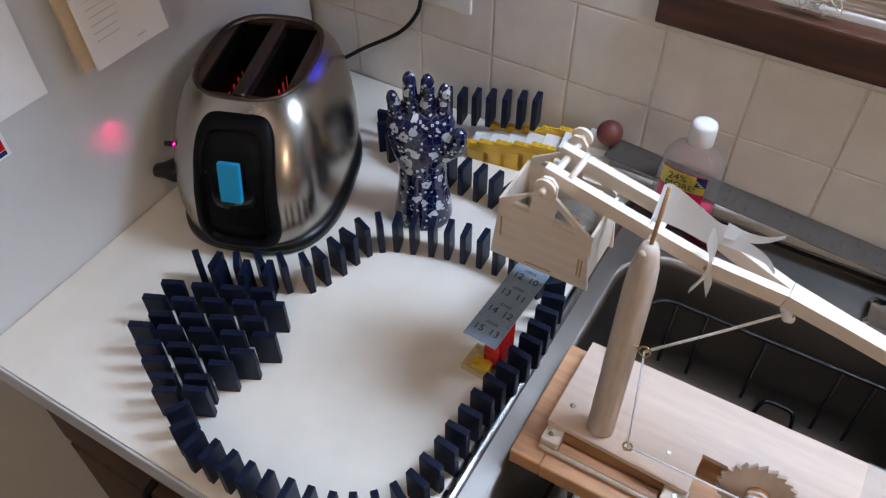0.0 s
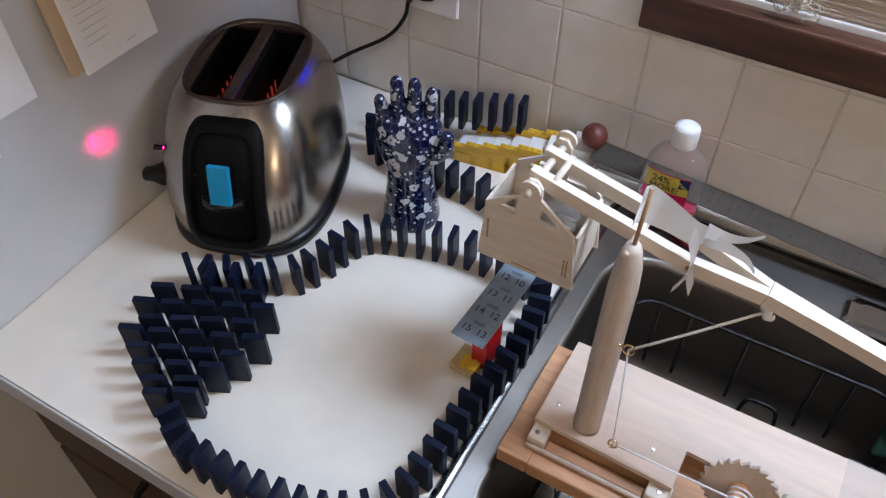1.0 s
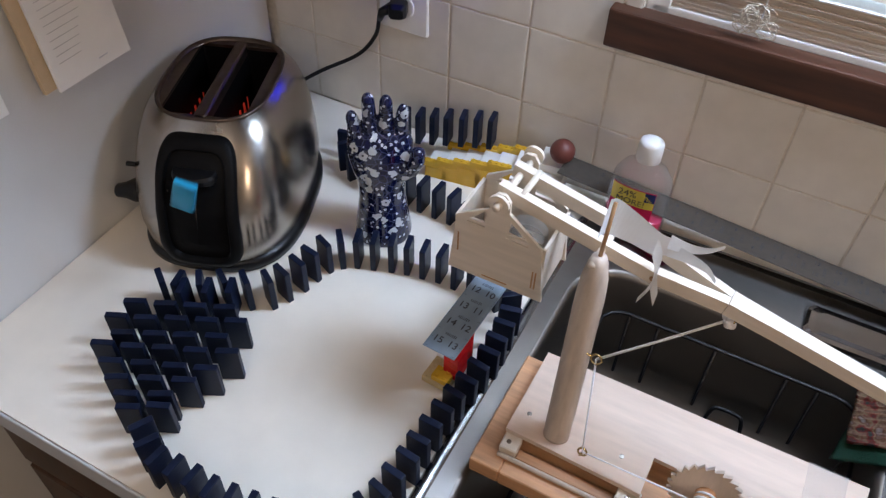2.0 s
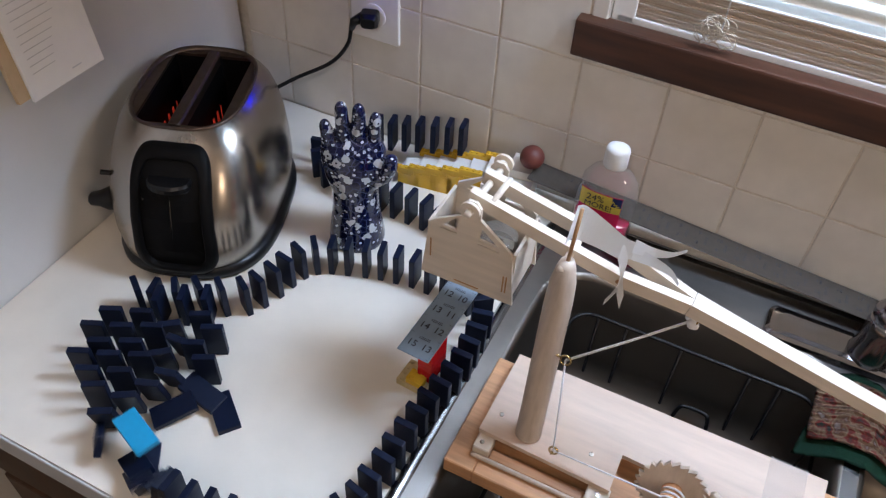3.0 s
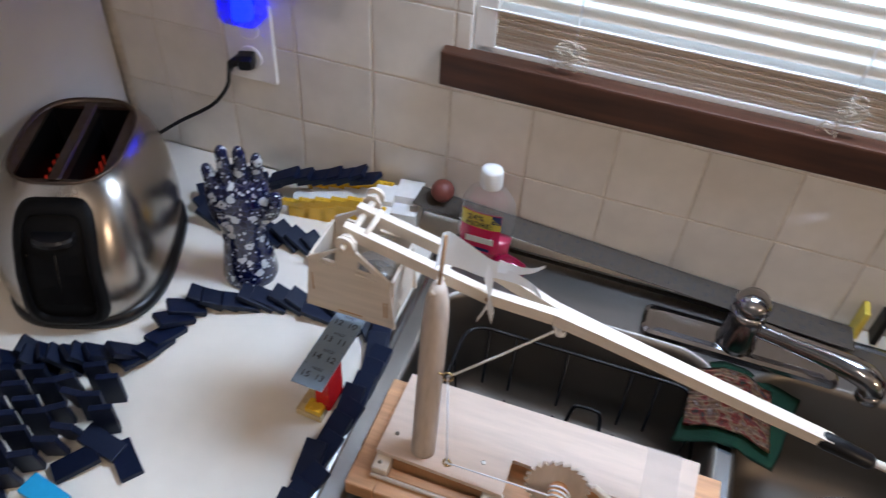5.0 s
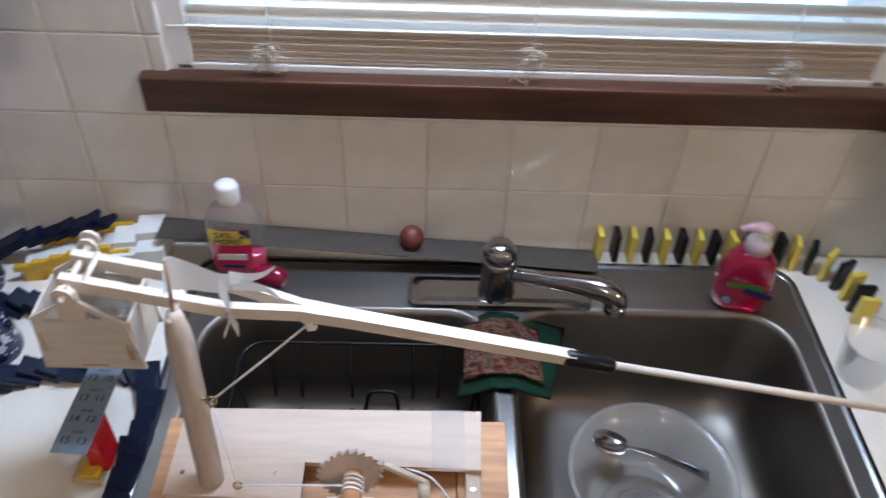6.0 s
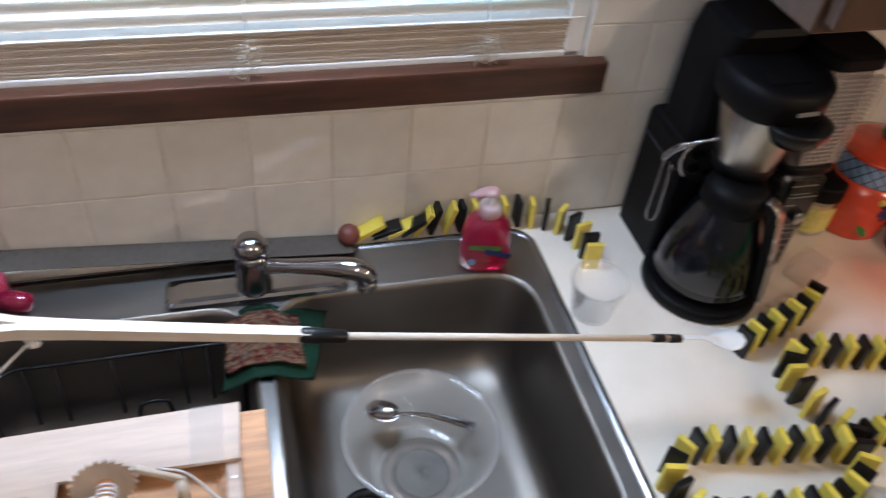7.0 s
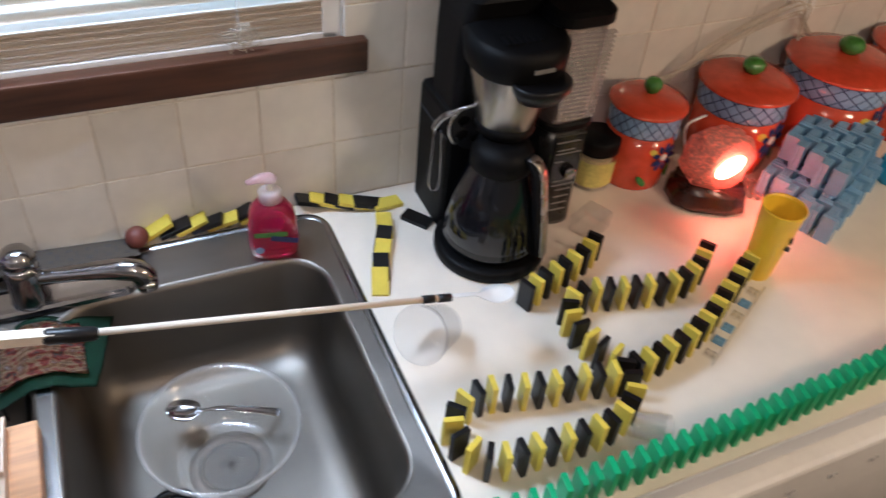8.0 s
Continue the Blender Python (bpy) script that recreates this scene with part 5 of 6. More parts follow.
def draped(name, x0, x1, y0, y1, lift, material, seed, skew=0.0, fall=0.10):
    """A cloth that lies over the sink's divider and falls to either side."""
    bm = bmesh.new()
    nx, ny = 26, 22
    vs = []
    for j in range(ny + 1):
        row = []
        for i in range(nx + 1):
            u, v = i / nx, j / ny
            x, y = x0 + u * (x1 - x0) + skew * (v - 0.5), y0 + v * (y1 - y0)
            d = max(0.0, abs(x - 0.648) - 0.014)
            zz = TOP + 0.008 + lift - fall * (1 - math.exp(-d * 22)) + 0.003 * noise.noise(Vector((x * 40 + seed, y * 40, 0)))
            row.append(bm.verts.new((x + 0.004 * noise.noise(Vector((x * 25, y * 25, seed))), y + 0.004 * noise.noise(Vector((y * 25, x * 25, seed + 3))), zz)))
        vs.append(row)
    for j in range(ny):
        for i in range(nx):
            bm.faces.new((vs[j][i], vs[j][i + 1], vs[j + 1][i + 1], vs[j + 1][i]))
    bmesh.ops.solidify(bm, geom=bm.faces[:], thickness=-0.004)
    return part(name, bm, material, smooth=True)


tagged(draped("scrubber_cloth", 0.604, 0.722, -0.258, -0.134, 0.003, M_GREENCLOTH, 2.0, 0.03, 0.035), "dark green scrubbing cloth draped over the sink's divider", "cloth")
tagged(draped("knitted_dishcloth", 0.600, 0.700, -0.240, -0.150, 0.0085, knit, 7.0, 0.0, 0.030), "red, brown and grey knitted dishcloth lying on a green cloth", "dishcloth")

# plastic tub with a spoon in the second bowl
tub = thing("plastic_tub", "clear round plastic food tub standing in the sink", "tub", pose(0.838, -0.312, 0.7325) @ Matrix.Diagonal((1.12, 1.12, 1.15, 1)))
part("wall", lathe([(0.050, 0.0), (0.058, 0.002), (0.061, 0.004), (0.072, 0.030), (0.088, 0.066), (0.093, 0.0665), (0.094, 0.070), (0.092, 0.071), (0.0865, 0.068), (0.070, 0.031), (0.059, 0.0055), (0.050, 0.004)], 56, close=(True, True)), M_CUP, tub, "", True)
part("rim_ring", lathe([(0.0905, 0.0705), (0.0945, 0.0712), (0.0945, 0.0735), (0.0905, 0.0735)], 56, close=(False, False)), glass("tub_rim_plastic", (0.62, 0.62, 0.62), 0.1, 1.45, 0.2), tub, "thicker clear rim", True)
part("foot_ring", lathe([(0.052, 0.0042), (0.056, 0.0055), (0.058, 0.0045)], 56, close=(False, False)), M_CUP, tub, "", True)
spoon = thing("metal_spoon", "stainless steel tablespoon lying in the plastic tub", "spoon", pose(0.800, -0.252, 0.790, 0, 3, -20))
sp = spline([(-0.026, 0, 0.0), (-0.012, 0, -0.006), (0.010, 0, -0.006), (0.026, 0, 0.0), (0.05, 0, 0.005), (0.09, 0, 0.003), (0.128, 0, -0.002)], 6)
sw = []
for i in range(len(sp)):
    f = i / (len(sp) - 1)
    sw.append(0.0175 * math.sin(math.pi * min(1, f / 0.48)) ** 0.6 + 0.001 if f < 0.42 else 0.0028 + 0.0055 * max(0, (f - 0.5) * 1.6))
part("body", rings([[p + Vector((0, w, 0.30 * w)), p + Vector((0, w * 0.5, 0)), p + Vector((0, -w * 0.5, 0)), p + Vector((0, -w, 0.30 * w)), p + Vector((0, -w * 0.5, 0.0012)), p + Vector((0, w * 0.5, 0.0012))] for p, w in zip(sp, sw)]), M_CHROME, spoon, smooth=True)

stopper = thing("drain_stopper", "black rubber sink stopper standing in the sink bowl", "stopper", pose(0.757, -0.372, 0.7305))
part("rim", lathe([(0.030, 0.0), (0.036, 0.002), (0.036, 0.012), (0.028, 0.014), (0.026, 0.006)], 32, close=(True, False)), M_BLACK, stopper, "", True)
part("cup", lathe([(0.026, 0.006), (0.024, 0.004), (0.006, 0.004), (0.005, 0.016), (0.001, 0.017)], 28), M_STEEL, stopper, "steel centre", True)

# clear dessert cup that the last domino knocks over
cup = thing("clear_cup", "small clear plastic cup that the last domino tips over", "cup", pose(1.099, -0.215, TOP + 0.0325, 0, 0, 28))
part("wall", lathe([(0.026, -0.032), (0.029, -0.031), (0.037, 0.027), (0.040, 0.028), (0.040, 0.031), (0.0365, 0.030), (0.0275, -0.027), (0.015, -0.028)], 40, close=(True, True)), glass("cup_plastic", (0.80, 0.82, 0.86), 0.08, 1.45, 0.08), cup, "", True)

# ---- coffee maker ----
M_RIB = glass("ribbed_plastic", (0.52, 0.44, 0.44), 0.2, 1.45, 0.34)
M_FAINT_PRINT = mat("grey_print", (0.20, 0.19, 0.18), 0.5, vary=0.1, scale=60)
cm = thing("coffee_maker", "tall black and steel coffee maker with a glass carafe", "coffee maker", pose(1.281, -0.188, TOP))
part("base", rings([superellipse(a, a, z, 2.0, 56) for a, z in ((0.081, 0.0), (0.085, 0.003), (0.085, 0.015), (0.082, 0.019), (0.074, 0.020))]), M_MATTE, cm, smooth=True)
tower = part("tower", rings([rrect(-0.057 + d, 0.072, 0.058, 0.168 - d, 0.008, z, 4) for d, z in ((0, 0), (0, 0.200), (0.002, 0.207), (0.006, 0.210))]), M_MATTE, cm)
part("upper_tower", rings([rrect(-0.050 + d, 0.060, 0.062 - e, 0.150 - d, 0.014, z, 5) for d, e, z in ((0, 0, 0.208), (0.0, 0.0, 0.300), (0.001, 0.010, 0.345), (0.006, 0.016, 0.376), (0.020, 0.012, 0.384))]), M_MATTE, cm)
part("seam", box(-0.0585, -0.0565, 0.062, 0.160, 0.168, 0.170), M_INK, tower)
HC = (0.012, 0.026)
head = part("brew_head", rings([superellipse(a, a * k, z, 2.4, 56, HC[0], HC[1] + (k - 1) * a + s) for a, k, s, z in ((0.050, 1.0, 0, 0.300), (0.060, 1.0, 0, 0.3005), (0.0635, 1.0, 0, 0.304), (0.0650, 1.04, 0, 0.320), (0.0665, 1.06, 0, 0.340), (0.0640, 1.06, 0.001, 0.3425), (0.0635, 1.06, 0.002, 0.345), (0.0600, 1.03, 0.004, 0.347), (0.052, 1.0, 0.010, 0.3515), (0.040, 0.95, 0.016, 0.3535))]), M_MATTE, cm, smooth=True)
for k in range(6):
    part("vent", box(-0.026 + k * 0.009, -0.021 + k * 0.009, -0.018, 0.004, 0.3508, 0.3532), M_MATTE, head)
part("basket", lathe([(0.040, 0.212), (0.042, 0.216), (0.0590, 0.298), (0.0595, 0.302)], 48, m=pose(*HC, 0)), M_TOAST, cm, "brushed steel filter cone", True)
part("basket_foot", lathe([(0.030, 0.196), (0.040, 0.199), (0.0425, 0.206), (0.0422, 0.217)], 40, m=pose(*HC, 0)), M_MATTE, cm, "", True)
part("drip_stop", rings([superellipse(a, b_, z, 2.0, 36, 0, y + 0.056) for a, b_, y, z in ((0.020, 0.012, -0.052, 0.268), (0.033, 0.024, -0.056, 0.275), (0.041, 0.031, -0.057, 0.288), (0.043, 0.033, -0.056, 0.298), (0.040, 0.030, -0.056, 0.3005), (0.030, 0.022, -0.056, 0.297))]), M_BLACK, cm, "black drip-stop lip", True).matrix_basis = pose(HC[0] + 0.010, HC[1] - 0.060, 0.006, 0, 0, 8)
part("maker_mark", box(-0.015, 0.015, -0.0006, 0.0006, -0.0028, 0.0028, m=pose(HC[0] + 0.006, HC[1] - 0.0675, 0.323, -4, 0, 3)), M_FAINT_PRINT, cm, "small pale bar where a maker's name stands")
carafe = part("carafe", lathe([(0.064, 0.021), (0.070, 0.024), (0.0725, 0.032), (0.070, 0.060), (0.062, 0.096), (0.050, 0.135), (0.0425, 0.158), (0.040, 0.168)], 56), M_CARAFE, cm, "dark glass carafe", True)
part("coffee", lathe([(0.063, 0.023), (0.069, 0.026), (0.0710, 0.033), (0.0695, 0.052)], 48), mat("dark_coffee", (0.006, 0.003, 0.002), 0.12, vary=0.1, scale=20), carafe, "", True)
part("carafe_collar", lathe([(0.0430, 0.157), (0.0450, 0.160), (0.0435, 0.180), (0.038, 0.192), (0.022, 0.196)], 40), M_MATTE, carafe, "black collar and lid", True)
part("carafe_band", lathe([(0.0728, 0.034), (0.0725, 0.038), (0.0718, 0.042)], 56, close=(False, False)), M_BLACK_GLOSS, carafe, "", True)
hpts = spline([(0.014, -0.024, 0.188), (0.026, -0.039, 0.186), (0.034, -0.049, 0.173), (0.038, -0.054, 0.150), (0.044, -0.062, 0.090), (0.049, -0.068, 0.030)], 6)
side, out = Vector((0.79, 0.61, 0)), Vector((0.61, -0.79, 0))
grip = part("carafe_handle", rings([[p - side * 0.010 - out * 0.012, p - side * 0.011 + out * 0.003, p + side * 0.011 + out * 0.003, p + side * 0.010 - out * 0.012] for p in hpts]), M_MATTE, carafe, "black carafe handle", True)
part("handle_face", rings([[p - side * 0.0105 + out * 0.0032, p - side * 0.007 + out * 0.0065, p + side * 0.007 + out * 0.0065, p + side * 0.0105 + out * 0.0032] for p in hpts[4:]]), M_STEEL, grip, "brushed steel face of the handle", True)
# clear reservoir over the control column
part("control_column", rings([rrect(0.070 + d, 0.148 + d * 0.4, 0.002 + d * 0.4, 0.10, 0.026, z, 6) for d, z in ((0.030, 0.0), (0.024, 0.010), (0.012, 0.06), (0.003, 0.13), (0.0, 0.190))]), M_BLACK_GLOSS, cm, "glossy black control column", True)
res = part("reservoir", rings([rrect(0.068 - d, 0.142 + d, 0.003 - d, 0.10, 0.024, z, 5) for d, z in ((0, 0.203), (0.002, 0.352))], True, True), glass("smoky_plastic", (0.16, 0.12, 0.12), 0.12, 1.45, 0.45, 0.25), cm, "clear ribbed water reservoir")
part("reservoir_base", rings([rrect(0.067 - d, 0.150 + d, -0.001 - d, 0.105, 0.024, z, 5) for d, z in ((-0.002, 0.189), (0, 0.192), (0, 0.200), (-0.002, 0.203))]), M_MATTE, cm)
part("reservoir_lid", rings([rrect(0.056 - d, 0.146 + d, -0.004 - d, 0.11, 0.026, z, 5) for d, z in ((0, 0.352), (0.002, 0.354), (0.002, 0.368), (-0.004, 0.373))]), M_MATTE, cm)
for k in range(20):
    part("rib", box(0.078 - 0.0002 * k, 0.138 + 0.0002 * k, -0.0035 - 0.0002 * k, 0.001, 0.212 + k * 0.0068, 0.2148 + k * 0.0068), M_RIB, res)
face = part("control_face", box(0.086, 0.136, -0.001, 0.003, 0.090, 0.184, 0.0015, 1), M_BLACK_GLOSS, cm)
part("dial", lathe([(0.0105, 0.0), (0.0105, 0.008), (0.008, 0.010)], 24, m=pose(0.116, -0.001, 0.118, 90)), M_CHROME, cm, "chrome selector dial", True)
for k, (zz, x0, x1) in enumerate(((0.094, 0.092, 0.132), (0.102, 0.094, 0.130), (0.138, 0.090, 0.104), (0.152, 0.090, 0.132), (0.158, 0.092, 0.120), (0.172, 0.088, 0.126))):
    part("indicator", box(x0, x1, -0.0022, -0.0008, zz, zz + 0.0014), M_FAINT_PRINT, cm, "grey printed line")
for k in range(4):
    part("indicator", box(0.106, 0.132, 0.0082 - 0.0012 * k, 0.0125 - 0.0012 * k, 0.036 + k * 0.014, 0.0378 + k * 0.014), M_FAINT_PRINT, cm, "grey printed line")
# milk frother and its folding arm
part("frother_wheel", plate([(0.036 * math.cos(t), 0.036 * math.sin(t)) for t in (2 * math.pi * k / 36 for k in range(36))], -0.003, 0.003, pose(-0.022, 0.050, 0.190, 90, 0, -14), holes=[[(0.0095 * math.cos(t) + 0.020 * math.cos(q), 0.0095 * math.sin(t) + 0.020 * math.sin(q)) for t in (2 * math.pi * k / 10 for k in range(10))] for q in (2 * math.pi * j / 5 for j in range(5))]), M_BLACK, cm, "black spoked frother holder")
part("wheel_rim", tube([(pose(-0.022, 0.048, 0.190, 90, 0, -14) @ Vector((0.037 * math.cos(t), 0.037 * math.sin(t), 0))) for t in (math.pi * (0.25 + k / 22) for k in range(23))], 0.0022, 8), M_STEEL, cm, "dull steel half ring", True)
part("frother_arm", tube(spline([(-0.026, 0.044, 0.231), (-0.046, 0.052, 0.222), (-0.062, 0.066, 0.204), (-0.070, 0.074, 0.186), (-0.068, 0.076, 0.178)], 5), [0.003] * 8 + [0.0055] * 13, 12), M_CHROME, cm, "chrome folding arm", True)
part("frother_loop", tube(spline([(-0.073, 0.072, 0.182), (-0.076, 0.068, 0.13), (-0.078, 0.066, 0.092), (-0.071, 0.064, 0.078), (-0.063, 0.062, 0.092), (-0.064, 0.066, 0.178)], 6), 0.0016, 8), M_CHROME, cm, "thin wire loop", True)
part("mains_lead", tube(spline([(0.15, 0.08, 0.11), (0.18, 0.10, 0.13), (0.21, 0.13, 0.17), (0.23, 0.17, 0.20)], 6), 0.004, 10), M_BLACK, cm, "black mains lead", True)

# ---- canisters, jar, lamp ----
lattice = bpy.data.materials.new("blue_lattice_glaze")
lattice.use_nodes = True
n, l = lattice.node_tree.nodes, lattice.node_tree.links
b = n["Principled BSDF"]
b.inputs["Roughness"].default_value = 0.16
tc = n.new("ShaderNodeTexCoord")
sp3 = n.new("ShaderNodeSeparateXYZ")
l.new(tc.outputs["Object"], sp3.inputs[0])
ang = math_node("MULTIPLY", math_node("ARCTAN2", sp3.outputs[1], sp3.outputs[0]), 3.2)
hz = math_node("MULTIPLY", sp3.outputs[2], 46.0)


def thin(v):
    return math_node("LESS_THAN", math_node("ABSOLUTE", math_node("SUBTRACT", math_node("FRACT", v, 0.0), 0.5), 0.0), 0.06)


cross = math_node("MAXIMUM", thin(math_node("ADD", ang, hz)), thin(math_node("SUBTRACT", ang, hz)))
mx = n.new("ShaderNodeMix")
mx.data_type = "RGBA"
mx.inputs[6].default_value, mx.inputs[7].default_value = (0.24, 0.37, 0.60, 1), (0.02, 0.03, 0.10, 1)
l.new(cross, mx.inputs[0])
l.new(mx.outputs[2], b.inputs["Base Color"])


def canister(x, y, r, h, turn):
    c = thing("canister", "orange-red glazed ceramic canister with painted flowers and a green-knobbed lid", "canister", pose(x, y, TOP, 0, 0, turn), group="ceramic canisters")
    part("body", lathe([(r * 0.88, 0.0), (r * 0.93, 0.004), (r * 0.98, h * 0.35), (r * 0.97, h * 0.72)], 48), M_ORANGE, c, smooth=True)
    part("band", lathe([(r * 0.975, h * 0.70), (r * 1.0, h * 0.73), (r * 0.99, h * 0.93), (r * 0.95, h * 0.96)], 48), lattice, c, "pale blue band with a dark lattice", True)
    lid = part("lid", lathe([(r * 1.06, h * 0.955), (r * 1.10, h * 0.975), (r * 1.07, h * 1.0), (r * 0.75, h * 1.05), (r * 0.3, h * 1.08), (r * 0.12, h * 1.085)], 48), M_ORANGE, c, "orange lid", True)
    part("lid_knob", lathe([(r * 0.08, h * 1.07), (r * 0.17, h * 1.09), (r * 0.245, h * 1.15), (r * 0.235, h * 1.20), (r * 0.15, h * 1.245), (r * 0.03, h * 1.255)], 28), M_LIDGREEN, lid, "glossy green knob", True)
    # painted flower, standing a little proud of the glaze
    for k in range(9):
        a = 2 * math.pi * k / 9
        bm = bmesh.new()
        bmesh.ops.create_uvsphere(bm, u_segments=12, v_segments=8, radius=1.0, matrix=pose(r * 0.975, 0, h * 0.46, 0, 0, 0) @ pose(0, 0.30 * r * math.cos(a), 0.30 * r * math.sin(a), math.degrees(a)) @ Matrix.Diagonal((0.0025, 0.16 * r, 0.075 * r, 1)))
        part("petal", bm, M_NAVY_GLAZE, c, "dark blue painted petal", True)
    for dy, dz, mt, lab in ((0.0, 0.46, M_WHITE, "pale flower centre"), (-0.55, 0.16, M_LIDGREEN, "green painted leaf"), (0.5, 0.20, M_LIDGREEN, "green painted leaf"), (-0.4, 0.55, M_DYELLOW, "yellow painted bud"), (0.35, 0.68, M_BAND, "pale blue painted bud")):
        bm = bmesh.new()
        bmesh.ops.create_uvsphere(bm, u_segments=12, v_segments=8, radius=1.0, matrix=pose(r * 0.985 * math.cos(dy), r * 0.985 * math.sin(dy), h * dz, 30 * dy * 3, 0, math.degrees(dy)) @ Matrix.Diagonal((0.0026, (0.22 if "leaf" in lab else 0.13) * r, 0.10 * r, 1)))
        part("painted_leaf" if "leaf" in lab else "painted_flower", bm, mt, c, lab, True)
    return c


canister(1.602, -0.092, 0.060, 0.150, -78)
canister(1.803, -0.096, 0.078, 0.156, -72)
canister(2.008, -0.106, 0.094, 0.168, -70)
canister(2.215, -0.112, 0.094, 0.168, -70)

jar = thing("spice_jar", "small glass jar with a pale yellow label and black lid", "jar", pose(1.520, -0.092, TOP))
part("glass_body", lathe([(0.030, 0.0), (0.0335, 0.003), (0.0335, 0.066), (0.029, 0.074)], 32), M_CLEAR, jar, smooth=True)
part("contents", lathe([(0.028, 0.003), (0.030, 0.005), (0.030, 0.060)], 32), M_LEGO_T, jar, "tan seasoning")
label_band("label", 0.0340, 0.0340, 0.012, 0.058, 190, 330, mat("yellow_label", (0.62, 0.56, 0.16), 0.5, vary=0.2, scale=60), jar, "pale yellow label")
part("lid", lathe([(0.034, 0.070), (0.0365, 0.072), (0.0365, 0.094), (0.034, 0.098)], 32), M_MATTE, jar, "black screw lid", True)

# salt lamp
salt = thing("salt_lamp", "glowing red salt crystal lamp on a dark wooden base", "lamp", pose(1.690, -0.192, TOP, 0, 0, -30))
part("base", rings([superellipse(a, b_, z, 2.8, 10) for a, b_, z in ((0.064, 0.050, 0.0), (0.070, 0.055, 0.004), (0.066, 0.052, 0.018), (0.058, 0.045, 0.026), (0.060, 0.047, 0.032))]), M_DARKBASE, salt, "dark polished wooden base", True)
cry = bpy.data.materials.new("salt_crystal")
cry.use_nodes = True
n, l = cry.node_tree.nodes, cry.node_tree.links
b = n["Principled BSDF"]
b.inputs["Base Color"].default_value, b.inputs["Roughness"].default_value = (0.48, 0.17, 0.14, 1), 0.45
tc = n.new("ShaderNodeTexCoord")
nz = node("ShaderNodeTexNoise", Scale=210.0, Detail=5.0)
l.new(tc.outputs["Object"], nz.inputs["Vector"])
rp = n.new("ShaderNodeValToRGB")
rp.color_ramp.elements[0].position, rp.color_ramp.elements[0].color = 0.44, (0.045, 0.001, 0.001, 1)
rp.color_ramp.elements[1].position, rp.color_ramp.elements[1].color = 0.68, (1.0, 0.13, 0.06, 1)
l.new(nz.outputs["Fac"], rp.inputs[0])
l.new(rp.outputs[0], b.inputs["Emission Color"])
b.inputs["Emission Strength"].default_value = 0.5
bp = node("ShaderNodeBump", Strength=0.8, Distance=0.004)
l.new(nz.outputs["Fac"], bp.inputs["Height"])
l.new(bp.outputs[0], b.inputs["Normal"])
bm = bmesh.new()
bmesh.ops.create_icosphere(bm, subdivisions=4, radius=1.0)
for v in bm.verts:
    q = v.co.copy()
    v.co = Vector((q.x * 0.058, q.y * 0.040, q.z * 0.060)) * (1 + 0.16 * noise.noise(q * 2.1 + Vector((3, 1, 7))) + 0.06 * noise.noise(q * 6)) + Vector((0, 0, 0.078))
    if v.co.z < 0.033:
        v.co.z = 0.033
    cut = v.co.dot(Vector((0.45, -0.89, 0.0)).normalized()) - 0.026
    if cut > 0:
        v.co -= Vector((0.45, -0.89, 0.0)).normalized() * cut
part("crystal", bm, cry, salt, "rough glowing salt crystal", True)
bm = bmesh.new()
bmesh.ops.create_uvsphere(bm, u_segments=24, v_segments=12, radius=1.0, matrix=pose(0.0165, -0.0255, 0.082, 0, 0, -63) @ pose(0, 0, 0, 28) @ Matrix.Diagonal((0.003, 0.028, 0.020, 1)))
part("bright_face", bm, glow("lamp_glow", (1.0, 0.50, 0.27), 13.0), salt, "bright cut face lit from within", True)
part("lead", tube(spline([(-0.04, 0.03, 0.05), (-0.05, 0.06, 0.09), (-0.02, 0.09, 0.10), (0.06, 0.16, 0.09)], 6), 0.0022, 8), M_PAPER, salt, "thin white lead", True)
# added lamp just before the crystal, stands in for its red light
lamp = bpy.data.lights.new("salt_lamp_spill", "POINT")
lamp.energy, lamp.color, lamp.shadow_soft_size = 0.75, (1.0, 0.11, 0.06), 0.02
new("salt_lamp_spill", lamp).location = (1.716, -0.236, TOP + 0.075)

# yellow cup and small clear things
yc = thing("yellow_cup", "tall yellow plastic cup with dark print standing beside the dominoes", "cup", pose(1.650, -0.374, TOP, 0, 0, 0))
part("wall", lathe([(0.021, 0.0), (0.022, 0.002), (0.031, 0.124), (0.032, 0.127), (0.0325, 0.130), (0.0305, 0.130), (0.0295, 0.124), (0.0205, 0.004)], 40), M_YCUP, yc, smooth=True)
for k, (dx, dz, w) in enumerate(((-0.004, 0.040, 0.006), (0.003, 0.048, 0.005), (-0.002, 0.056, 0.007), (0.004, 0.034, 0.004))):
    part("print", box(dx - w / 2, dx + w / 2, -0.0295 - 0.0004 * k, -0.0255, dz + 0.028, dz + 0.034, m=pose(0, 0, 0, 0, 0, 18)), M_INK, yc, "dark unreadable print")
cl = thing("clear_box", "clear plastic box lying beside the coffee maker", "box", pose(1.455, -0.200, TOP, 0, 0, 25))
part("shell", box(-0.028, 0.028, -0.022, 0.022, 0.0, 0.030, 0.002), M_CLEAR, cl)
gl = thing("shot_glass", "small clear ridged glass lying behind the green dominoes", "glass", pose(1.316, -0.567, TOP + 0.018, 90, 0, 60))
part("wall", lathe([(0.014, -0.024), (0.016, -0.022), (0.0185, 0.022), (0.0185, 0.025), (0.0165, 0.025), (0.0135, -0.018)], 24), M_CLEAR, gl, smooth=True)
tr = thing("clear_track", "clear and pale blue toy brick track under the dominoes", "toy bricks", pose(1.53, -0.437, TOP, 0, 0, 29))
